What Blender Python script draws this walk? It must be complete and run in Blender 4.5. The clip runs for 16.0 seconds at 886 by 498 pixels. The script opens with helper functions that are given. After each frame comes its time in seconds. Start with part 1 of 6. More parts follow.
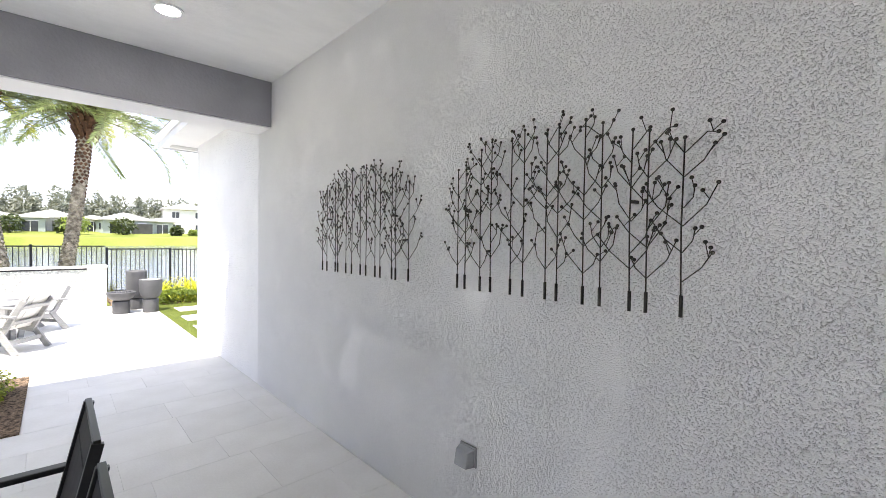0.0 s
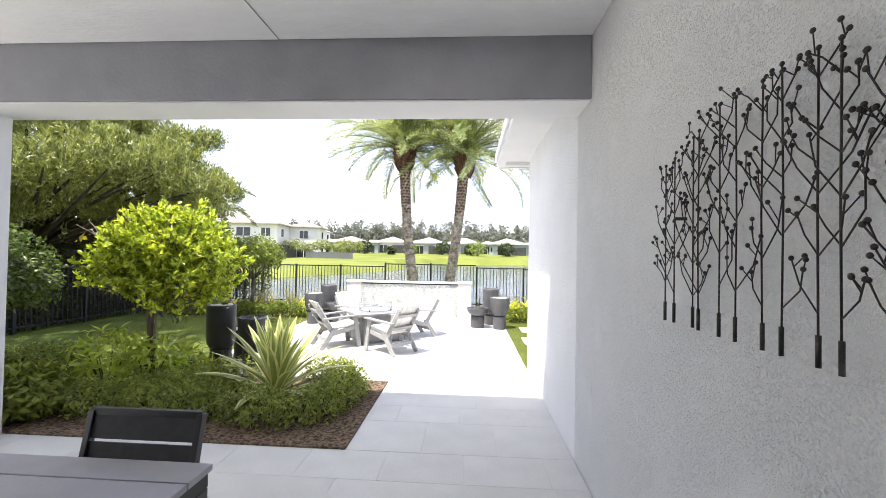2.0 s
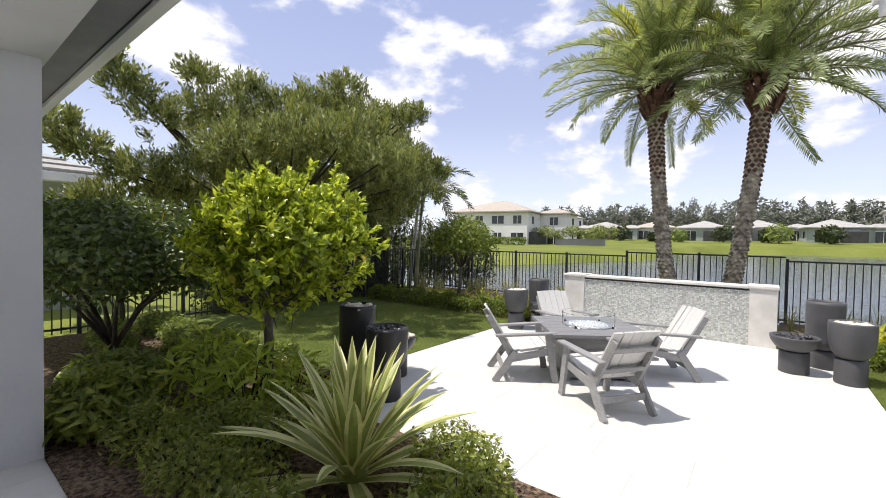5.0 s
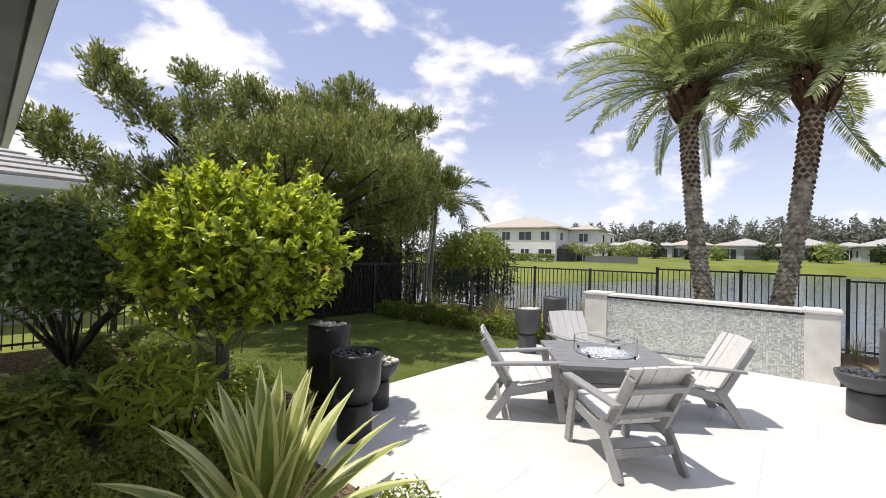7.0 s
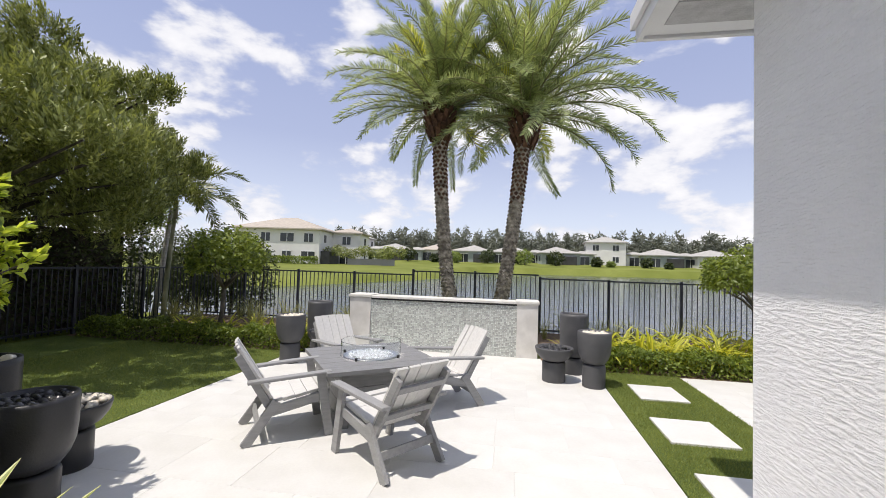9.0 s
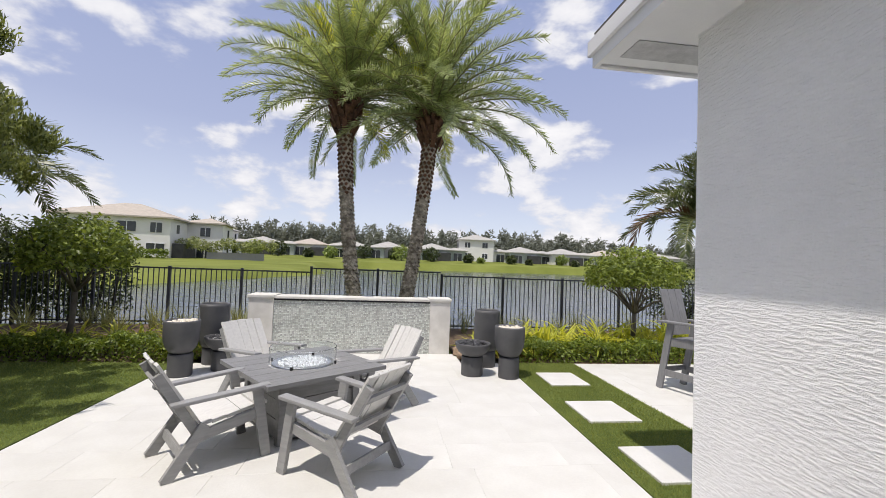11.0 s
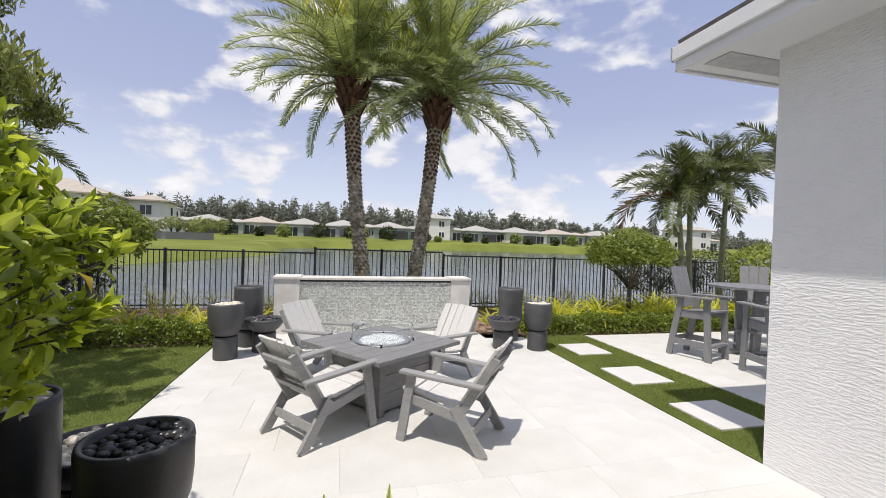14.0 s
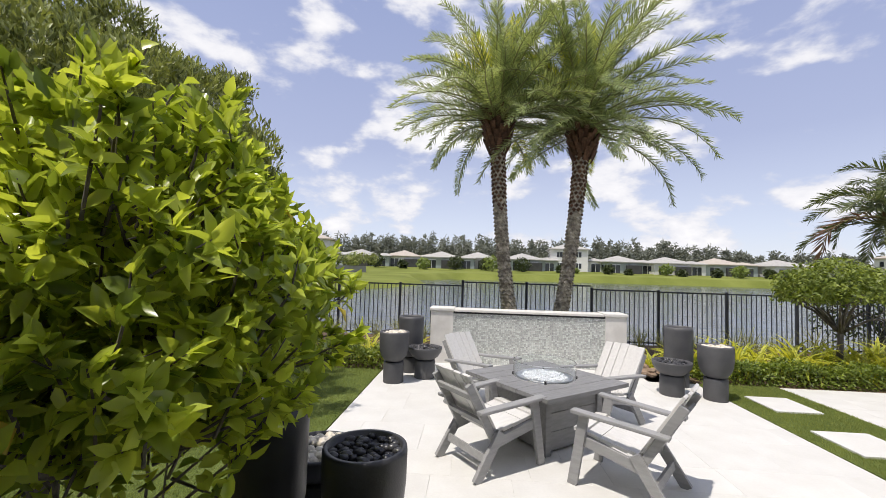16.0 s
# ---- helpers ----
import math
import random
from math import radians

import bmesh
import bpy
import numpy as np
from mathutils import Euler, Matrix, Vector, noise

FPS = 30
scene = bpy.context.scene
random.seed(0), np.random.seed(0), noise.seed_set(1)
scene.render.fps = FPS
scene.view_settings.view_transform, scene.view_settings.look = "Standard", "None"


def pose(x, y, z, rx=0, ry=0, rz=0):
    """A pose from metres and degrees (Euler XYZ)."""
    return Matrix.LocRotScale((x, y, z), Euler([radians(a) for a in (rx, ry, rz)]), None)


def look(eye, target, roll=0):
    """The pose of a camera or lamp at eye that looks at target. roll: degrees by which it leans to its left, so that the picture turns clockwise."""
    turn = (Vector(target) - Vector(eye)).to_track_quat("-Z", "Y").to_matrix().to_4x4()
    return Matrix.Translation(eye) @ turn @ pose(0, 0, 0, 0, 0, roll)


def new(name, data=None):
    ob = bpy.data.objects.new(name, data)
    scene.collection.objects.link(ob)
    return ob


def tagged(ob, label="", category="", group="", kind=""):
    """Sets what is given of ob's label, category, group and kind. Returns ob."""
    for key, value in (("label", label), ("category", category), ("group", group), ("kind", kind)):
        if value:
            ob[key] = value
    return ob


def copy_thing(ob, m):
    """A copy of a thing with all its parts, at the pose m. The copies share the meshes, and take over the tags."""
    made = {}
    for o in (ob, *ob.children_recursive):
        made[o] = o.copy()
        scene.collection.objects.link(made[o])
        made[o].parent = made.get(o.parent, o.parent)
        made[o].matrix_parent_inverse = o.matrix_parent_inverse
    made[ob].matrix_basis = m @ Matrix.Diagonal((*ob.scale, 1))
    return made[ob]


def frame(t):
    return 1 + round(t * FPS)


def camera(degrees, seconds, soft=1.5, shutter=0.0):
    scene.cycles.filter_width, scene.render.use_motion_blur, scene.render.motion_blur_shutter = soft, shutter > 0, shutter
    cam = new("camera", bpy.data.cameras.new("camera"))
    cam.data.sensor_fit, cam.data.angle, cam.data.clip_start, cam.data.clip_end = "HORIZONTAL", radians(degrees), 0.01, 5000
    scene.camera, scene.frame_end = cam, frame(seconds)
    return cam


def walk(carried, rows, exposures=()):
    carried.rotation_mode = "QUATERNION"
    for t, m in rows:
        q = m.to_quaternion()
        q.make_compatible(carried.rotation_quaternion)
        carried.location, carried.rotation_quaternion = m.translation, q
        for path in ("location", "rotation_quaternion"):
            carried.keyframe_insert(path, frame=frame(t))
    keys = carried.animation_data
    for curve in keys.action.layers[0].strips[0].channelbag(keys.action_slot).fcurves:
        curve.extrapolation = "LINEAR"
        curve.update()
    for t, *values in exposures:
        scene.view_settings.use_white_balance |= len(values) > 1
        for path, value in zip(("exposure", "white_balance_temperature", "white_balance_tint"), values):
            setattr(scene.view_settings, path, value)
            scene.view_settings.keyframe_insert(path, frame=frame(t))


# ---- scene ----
cam = camera(93.9, 16.0, soft=0.85)
PATH = [
    (0, (-0.045, -0.149, 1.588), (1.323, 1.31, 1.546), 0.8),
    (0.5, (0.231, 0.083, 1.582), (1.178, 1.845, 1.587), 1.1),
    (1, (0.462, 0.372, 1.588), (0.966, 2.307, 1.607), 1.0),
    (1.5, (0.594, 0.765, 1.589), (0.754, 2.759, 1.619), 1.0),
    (2, (0.711, 1.177, 1.578), (0.588, 3.172, 1.613), 1.0),
    (2.5, (0.752, 1.63, 1.546), (0.392, 3.597, 1.561), 0.9),
    (3, (0.767, 2.109, 1.526), (0.227, 4.034, 1.509), 1.0),
    (3.5, (0.757, 2.621, 1.541), (0.047, 4.49, 1.501), 0.9),
    (4, (0.688, 3.098, 1.542), (-0.235, 4.871, 1.486), 0.8),
    (4.5, (0.641, 3.561, 1.549), (-0.484, 5.213, 1.474), 1.0),
    (7, (0.517, 4.692, 1.493), (-0.813, 6.186, 1.52), 1.5),
    (7.5, (0.503, 4.733, 1.5), (-0.6, 6.401, 1.516), 1.7),
    (8, (0.497, 4.719, 1.509), (-0.329, 6.541, 1.529), 1.7),
    (8.5, (0.463, 4.758, 1.5), (-0.093, 6.679, 1.539), 1.7),
    (9, (0.391, 4.837, 1.495), (0.052, 6.807, 1.566), 1.7),
    (11.5, (-0.515, 4.856, 1.525), (-0.147, 6.821, 1.583), 2.0),
    (12, (-0.782, 4.806, 1.508), (-0.316, 6.751, 1.504), 1.9),
    (12.5, (-1.003, 4.738, 1.494), (-0.465, 6.663, 1.418), 1.8),
    (13, (-1.209, 4.733, 1.487), (-0.633, 6.645, 1.387), 2.0),
    (13.5, (-1.36, 4.792, 1.501), (-0.804, 6.712, 1.434), 1.8),
    (14, (-1.45, 4.814, 1.525), (-0.964, 6.754, 1.496), 1.8),
    (14.5, (-1.508, 4.78, 1.542), (-1.117, 6.741, 1.548), 1.8),
    (15, (-1.571, 4.756, 1.552), (-1.29, 6.735, 1.602), 1.7),
    (15.5, (-1.625, 4.737, 1.548), (-1.496, 6.731, 1.637), 1.9),
    (16, (-1.731, 4.719, 1.553), (-1.88, 6.711, 1.657), 1.7),
]
EXPOSURES = [(0.0, 1.95, 6700, 11), (0.5, 1.78, 6700, 11), (1.0, 1.74, 6700, 11), (2.0, 1.66, 6700, 11), (3.0, 1.42, 6700, 11), (3.5, 1.08, 6700, 11), (4.5, 0.60, 6700, 11), (7.0, 0.43, 6700, 11), (9.0, 0.29, 6700, 11), (12.5, 0.17, 6700, 11), (16.0, 0.26, 6700, 11)]
walk(cam, [(t, look(eye, aim, roll)) for t, eye, aim, roll in PATH], EXPOSURES)

# ---- sky, sun, exposure ----
SUN_WAY = Vector((0.28, 0.285, -1.0)).normalized()
sun = new("sun", bpy.data.lights.new("sun", "SUN"))
sun.data.energy, sun.data.angle, sun.data.color = 3.3, radians(0.6), (1.0, 0.95, 0.88)
sun.matrix_world = look((0, 0, 30), Vector((0, 0, 30)) + SUN_WAY)

world = bpy.data.worlds.new("sky")
scene.world = world
world.use_nodes = True
wn, wl = world.node_tree.nodes, world.node_tree.links
wn.clear()


def wnode(kind, **kw):
    n = wn.new(kind)
    for k, v in kw.items():
        n.inputs[k].default_value = v
    return n


sky = wn.new("ShaderNodeTexSky")
sky.sky_type, sky.sun_disc = "NISHITA", False
sky.sun_elevation, sky.sun_rotation = radians(67), math.atan2(-SUN_WAY.x, -SUN_WAY.y)
sky.air_density, sky.dust_density, sky.ozone_density = 1.0, 0.6, 1.2
coord = wn.new("ShaderNodeTexCoord")
split = wn.new("ShaderNodeSeparateXYZ")
wl.new(coord.outputs["Generated"], split.inputs[0])
shift = wn.new("ShaderNodeMapping")
shift.inputs["Location"].default_value, shift.inputs["Scale"].default_value = (0.0, 0.0, 0.0), (1.0, 1.0, 1.15)
wl.new(coord.outputs["Generated"], shift.inputs[0])


def wmath(kind, a, b, c=None):
    n = wn.new("ShaderNodeMath"); n.operation = kind
    for i, v in enumerate((a, b, c)):
        if isinstance(v, float):
            n.inputs[i].default_value = v
        elif v is not None:
            wl.new(v, n.inputs[i])
    return n.outputs[0]


# cumulus: heaped puffs, broken up into small ones towards the horizon, ragged edges, greyer undersides
deck = wn.new("ShaderNodeVectorMath"); deck.operation = "MULTIPLY"; deck.inputs[1].default_value = (1.0, 1.0, 1.75)
wl.new(shift.outputs[0], deck.inputs[0])
low = wn.new("ShaderNodeMapRange")
low.inputs["From Min"].default_value, low.inputs["From Max"].default_value, low.inputs["To Min"].default_value, low.inputs["To Max"].default_value = 0.05, 0.4, 0.30, 0.06
wl.new(split.outputs["Z"], low.inputs["Value"])
cloud = wnode("ShaderNodeTexNoise", Scale=2.3, Detail=2.0, Roughness=0.5)
puff = wnode("ShaderNodeTexNoise", Scale=5.2, Detail=8.0, Roughness=0.52, Distortion=0.1)
fluff = wnode("ShaderNodeTexNoise", Scale=16.0, Detail=6.0, Roughness=0.58)
for v in (cloud, puff, fluff):
    wl.new(deck.outputs[0], v.inputs["Vector"])
mass = wmath("MULTIPLY_ADD", puff.outputs["Fac"], 0.8, wmath("MULTIPLY", cloud.outputs["Fac"], 0.42))
mass = wmath("ADD", wmath("MULTIPLY", wmath("SUBTRACT", fluff.outputs["Fac"], 0.5), low.outputs[0]), mass)
ramp = wn.new("ShaderNodeValToRGB")
ramp.color_ramp.elements[0].position, ramp.color_ramp.elements[1].position = 0.585, 0.685
ramp.color_ramp.interpolation = "EASE"
wl.new(mass, ramp.inputs[0])
tone = wn.new("ShaderNodeValToRGB")
tone.color_ramp.elements[0].position, tone.color_ramp.elements[1].position = 0.62, 0.76
tone.color_ramp.elements[0].color, tone.color_ramp.elements[1].color = (4.1, 4.25, 4.75, 1), (5.35, 5.4, 5.6, 1)
wl.new(mass, tone.inputs[0])
haze = wn.new("ShaderNodeMix"); haze.data_type = "RGBA"; haze.inputs["Factor"].default_value = 0.86
air = wn.new("ShaderNodeValToRGB")
for at, col in ((0.0, (4.1, 4.4, 5.0, 1)), (0.10, (3.5, 3.85, 4.85, 1)), (0.28, (2.4, 2.7, 3.95, 1)), (0.55, (1.85, 2.2, 3.6, 1))):
    e = air.color_ramp.elements[0] if at == 0.0 else air.color_ramp.elements.new(at)
    e.color = col
air.color_ramp.elements[-1].color = (1.65, 2.0, 3.4, 1)
wl.new(split.outputs["Z"], air.inputs[0]); wl.new(air.outputs[0], haze.inputs["B"])
wl.new(sky.outputs[0], haze.inputs["A"])
over = wn.new("ShaderNodeMix"); over.data_type = "RGBA"
wl.new(ramp.outputs[0], over.inputs["Factor"]); wl.new(haze.outputs["Result"], over.inputs["A"]); wl.new(tone.outputs[0], over.inputs["B"])
back = wnode("ShaderNodeBackground", Strength=0.158)
wl.new(over.outputs["Result"], back.inputs["Color"])
wout = wn.new("ShaderNodeOutputWorld")
wl.new(back.outputs[0], wout.inputs[0])

# ---- materials ----


def material(name, color, color2=None, rough=0.6, metal=0.0, scale=8.0, detail=6.0, bump=0.0, bump_scale=None, island=0.0, per_object=0.0,
             fine=0.0, fine_scale=120.0, stretch=(1, 1, 1), spec=0.5, contrast=(0.35, 0.65)):
    """A principled surface: two colours mixed by noise, a finer grain, bump, and a shift of brightness from piece to piece."""
    m = bpy.data.materials.new(name)
    m.use_nodes = True
    n, l = m.node_tree.nodes, m.node_tree.links
    p = n["Principled BSDF"]
    p.inputs["Roughness"].default_value, p.inputs["Metallic"].default_value = rough, metal
    p.inputs["Specular IOR Level"].default_value = spec
    c = n.new("ShaderNodeTexCoord")
    mp = n.new("ShaderNodeMapping"); mp.inputs["Scale"].default_value = stretch
    l.new(c.outputs["Object"], mp.inputs[0])
    tex = n.new("ShaderNodeTexNoise")
    tex.inputs["Scale"].default_value, tex.inputs["Detail"].default_value = scale, detail
    l.new(mp.outputs[0], tex.inputs["Vector"])
    r = n.new("ShaderNodeValToRGB")
    r.color_ramp.elements[0].position, r.color_ramp.elements[1].position = contrast
    r.color_ramp.elements[0].color, r.color_ramp.elements[1].color = (*color, 1), (*(color2 or color), 1)
    l.new(tex.outputs["Fac"], r.inputs[0])
    out = r.outputs[0]
    g = n.new("ShaderNodeTexNoise")
    g.inputs["Scale"].default_value, g.inputs["Detail"].default_value = fine_scale, 4.0
    l.new(mp.outputs[0], g.inputs["Vector"])
    amount = None
    if fine or island or per_object:
        def ranged(socket, a):
            k = n.new("ShaderNodeMapRange")
            k.inputs["To Min"].default_value, k.inputs["To Max"].default_value = 1 - a, 1 + a
            l.new(socket, k.inputs["Value"])
            return k.outputs[0]
        factors = []
        if fine:
            factors.append(ranged(g.outputs["Fac"], fine))
        if island:
            factors.append(ranged(n.new("ShaderNodeNewGeometry").outputs["Random Per Island"], island))
        if per_object:
            factors.append(ranged(n.new("ShaderNodeObjectInfo").outputs["Random"], per_object))
        for f in factors:
            v = n.new("ShaderNodeVectorMath"); v.operation = "SCALE"
            l.new(out, v.inputs[0]); l.new(f, v.inputs["Scale"])
            out = v.outputs[0]
    l.new(out, p.inputs["Base Color"])
    if bump:
        b = n.new("ShaderNodeBump"); b.inputs["Strength"].default_value = 1.0; b.inputs["Distance"].default_value = bump
        bt = n.new("ShaderNodeTexNoise"); bt.inputs["Scale"].default_value = bump_scale or fine_scale; bt.inputs["Detail"].default_value = 5.0
        l.new(mp.outputs[0], bt.inputs["Vector"]); l.new(bt.outputs["Fac"], b.inputs["Height"])
        l.new(b.outputs[0], p.inputs["Normal"])
    return m


def stucco(name, color, color2, flake=0.011, scale=105.0, stretch=(1, 1, 1), edge=(0.53, 0.61), patch=True):
    """Plaster: small crisp flakes, gathered in patches on a smooth ground, over a sandy grain."""
    m = material(name, color, color2, rough=0.85, scale=1.6, fine=0.04, fine_scale=90.0, spec=0.25)
    n, l = m.node_tree.nodes, m.node_tree.links
    p = n["Principled BSDF"]
    c = n.new("ShaderNodeTexCoord")
    mp = n.new("ShaderNodeMapping"); mp.inputs["Scale"].default_value = stretch
    l.new(c.outputs["Object"], mp.inputs[0])

    def noisy(size, detail, lo, hi, vector):
        t = n.new("ShaderNodeTexNoise")
        t.inputs["Scale"].default_value, t.inputs["Detail"].default_value = size, detail
        l.new(vector, t.inputs["Vector"])
        r = n.new("ShaderNodeMapRange"); r.interpolation_type = "SMOOTHSTEP"
        r.inputs["From Min"].default_value, r.inputs["From Max"].default_value = lo, hi
        l.new(t.outputs["Fac"], r.inputs["Value"])
        return r.outputs[0]
    height = noisy(scale, 4.0, edge[0], edge[1], mp.outputs[0])
    if patch:
        k = n.new("ShaderNodeMath"); k.operation = "MULTIPLY"
        l.new(height, k.inputs[0]); l.new(noisy(2.6, 3.0, 0.28, 0.52, c.outputs["Object"]), k.inputs[1])
        height = k.outputs[0]
    a = n.new("ShaderNodeMath"); a.operation = "MULTIPLY_ADD"; a.inputs[1].default_value = 0.3
    l.new(noisy(170.0, 3.0, 0.2, 0.8, c.outputs["Object"]), a.inputs[0]); l.new(height, a.inputs[2])
    b = n.new("ShaderNodeBump"); b.inputs["Distance"].default_value = flake
    l.new(a.outputs[0], b.inputs["Height"]); l.new(b.outputs[0], p.inputs["Normal"])
    return m


def leafy(name, dark, light, gloss=0.45, through_light=0.42, scale=3.0):
    """Leaves: colour varies from leaf to leaf, and light comes through them."""
    m = bpy.data.materials.new(name)
    m.use_nodes = True
    n, l = m.node_tree.nodes, m.node_tree.links
    p = n["Principled BSDF"]
    p.inputs["Roughness"].default_value = gloss
    geo = n.new("ShaderNodeNewGeometry")
    r = n.new("ShaderNodeValToRGB")
    r.color_ramp.elements[0].color, r.color_ramp.elements[1].color = (*dark, 1), (*light, 1)
    c = n.new("ShaderNodeTexCoord")
    t = n.new("ShaderNodeTexNoise"); t.inputs["Scale"].default_value = scale
    l.new(c.outputs["Object"], t.inputs["Vector"])
    mix = n.new("ShaderNodeMath"); mix.operation = "MULTIPLY_ADD"; mix.inputs[1].default_value = 0.75; 
    half = n.new("ShaderNodeMath"); half.operation = "MULTIPLY_ADD"; half.inputs[1].default_value = 0.6; half.inputs[2].default_value = -0.18
    l.new(t.outputs["Fac"], half.inputs[0])
    l.new(geo.outputs["Random Per Island"], mix.inputs[0]); l.new(half.outputs[0], mix.inputs[2])
    l.new(mix.outputs[0], r.inputs[0]); l.new(r.outputs[0], p.inputs["Base Color"])
    tr = n.new("ShaderNodeBsdfTranslucent")
    glow = n.new("ShaderNodeVectorMath"); glow.operation = "MULTIPLY"; glow.inputs[1].default_value = (1.7, 1.6, 1.0)
    l.new(r.outputs[0], glow.inputs[0]); l.new(glow.outputs[0], tr.inputs["Color"])
    ms = n.new("ShaderNodeMixShader"); ms.inputs[0].default_value = through_light
    l.new(p.outputs[0], ms.inputs[1]); l.new(tr.outputs[0], ms.inputs[2])
    l.new(ms.outputs[0], n["Material Output"].inputs["Surface"])
    return m


STUCCO = stucco("white_stucco", (0.81, 0.81, 0.825), (0.86, 0.86, 0.87))
STUCCO_OUT = stucco("white_stucco_trowelled", (0.85, 0.85, 0.865), (0.90, 0.90, 0.91), 0.0042, 30.0, (1.0, 0.6, 2.3), (0.36, 0.66), False)
PAINT = material("white_trim_paint", (0.78, 0.78, 0.79), (0.74, 0.74, 0.76), rough=0.5, scale=2.5, fine=0.02, bump=0.0015, bump_scale=60)
CEILING = material("ceiling_paint", (0.85, 0.85, 0.855), (0.81, 0.81, 0.815), rough=0.85, scale=3.0, fine=0.03, bump=0.006, bump_scale=16, stretch=(1, 3, 1))
BEAM = material("grey_beam_stucco", (0.25, 0.25, 0.28), (0.29, 0.29, 0.32), rough=0.85, scale=3.0, fine=0.04, bump=0.004, bump_scale=40)
PAVER = material("ivory_travertine", (0.61, 0.601, 0.578), (0.68, 0.675, 0.657), rough=0.62, scale=3.2, fine=0.05, fine_scale=45, per_object=0.025, bump=0.0012, bump_scale=70, contrast=(0.3, 0.7), spec=0.35)
JOINT = material("sand_joint", (0.70, 0.685, 0.66), (0.78, 0.765, 0.74), rough=0.95, scale=30, fine=0.1)
TURF = material("artificial_turf", (0.11, 0.155, 0.035), (0.18, 0.23, 0.06), rough=0.8, scale=1.6, fine=0.85, fine_scale=75, bump=0.02, bump_scale=150, spec=0.2)
MULCH = material("brown_mulch", (0.04, 0.028, 0.02), (0.27, 0.195, 0.135), rough=0.95, scale=38, fine=0.3, bump=0.02, bump_scale=60, spec=0.15)
GRASS = material("meadow_grass", (0.13, 0.155, 0.03), (0.20, 0.225, 0.055), rough=0.9, scale=0.12, fine=0.2, fine_scale=3.0, spec=0.1)
WATER = material("lake_water", (0.06, 0.075, 0.10), (0.075, 0.09, 0.115), rough=0.12, scale=0.1, bump=0.04, bump_scale=1.3, stretch=(0.5, 1.6, 1))
PALEBOARD = material("pale_grey_lumber", (0.60, 0.59, 0.575), (0.66, 0.65, 0.63), rough=0.55, scale=7, fine=0.05, stretch=(6, 1, 6), bump=0.0006, bump_scale=60, island=0.05)
DARKBOARD = material("slate_grey_lumber", (0.27, 0.27, 0.272), (0.32, 0.32, 0.322), rough=0.5, scale=7, fine=0.06, stretch=(6, 1, 6), bump=0.0006, bump_scale=60)
BARBOARD = material("mid_grey_lumber", (0.20, 0.20, 0.21), (0.24, 0.24, 0.25), rough=0.5, scale=7, fine=0.06, stretch=(6, 6, 1))
CHARCOAL = material("charcoal_fibrestone", (0.07, 0.07, 0.075), (0.09, 0.09, 0.095), rough=0.55, scale=5, fine=0.1, bump=0.001, bump_scale=80)
# Same fibrestone as CHARCOAL in a darker tone, for the planters by the bed.
BLACKPOT = material("charcoal_fibrestone_darker", (0.022, 0.022, 0.024), (0.032, 0.032, 0.035), rough=0.42, scale=5, fine=0.1, bump=0.001, bump_scale=80)
BLACKMETAL = material("black_aluminium", (0.014, 0.014, 0.016), (0.02, 0.02, 0.022), rough=0.35, scale=10, fine=0.08)
IRON = material("dark_bronze_iron", (0.028, 0.025, 0.023), (0.055, 0.048, 0.043), rough=0.36, metal=0.6, scale=40, fine=0.2)
# Black raised towards navy, with the sunlit sheen put into the colour.
FENCEBLACK = material("fence_black_sheen", (0.022, 0.024, 0.034), (0.034, 0.036, 0.048), rough=0.35, scale=10, fine=0.05)
SLING = material("grey_sling_fabric", (0.022, 0.022, 0.024), (0.035, 0.035, 0.038), rough=0.7, scale=20, fine=0.25, fine_scale=400)
# Base lightened so the slats carry the sky's sheen in their colour.
TABLEMETAL = material("sheen_grey_slat_metal", (0.36, 0.36, 0.40), (0.42, 0.42, 0.46), rough=0.38, scale=4, fine=0.05)
RATTAN = material("dark_rattan", (0.03, 0.022, 0.018), (0.06, 0.045, 0.035), rough=0.6, scale=30, fine=0.2)
STEEL = material("brushed_steel", (0.55, 0.55, 0.56), (0.62, 0.62, 0.63), rough=0.28, metal=1.0, scale=10)
FIREGLASS = material("clear_fire_glass", (0.75, 0.78, 0.8), (0.95, 0.97, 1.0), rough=0.08, scale=60, island=0.15, spec=0.9)
PEBBLE_BLACK = material("black_pebble", (0.03, 0.03, 0.033), (0.06, 0.06, 0.065), rough=0.3, scale=20, island=0.5)
PEBBLE_PALE = material("pale_pebble", (0.62, 0.56, 0.46), (0.75, 0.70, 0.62), rough=0.5, scale=15, island=0.15)
TABLEBOARD = material("slate_table_lumber", (0.19, 0.19, 0.193), (0.235, 0.235, 0.238), rough=0.5, scale=7, fine=0.06, stretch=(1, 6, 6), bump=0.0006, bump_scale=60)
MOSAIC = material("glass_mosaic", (0.58, 0.605, 0.575), (0.74, 0.76, 0.725), rough=0.2, scale=160, detail=2, island=0.3, spec=0.6)
COPING = material("shell_stone_coping", (0.62, 0.60, 0.565), (0.72, 0.70, 0.665), rough=0.7, scale=6, fine=0.05, bump=0.001, bump_scale=80)
PLASTIC = material("clear_grey_plastic", (0.30, 0.31, 0.32), (0.36, 0.37, 0.38), rough=0.25, scale=10)
VENT = material("grey_vent_mesh", (0.42, 0.42, 0.43), (0.52, 0.52, 0.53), rough=0.8, scale=14, fine=0.2, bump=0.004, bump_scale=60)
BARK = material("grey_bark", (0.09, 0.075, 0.06), (0.17, 0.15, 0.12), rough=0.9, scale=14, fine=0.25, bump=0.006, bump_scale=50, stretch=(1, 1, 0.3))
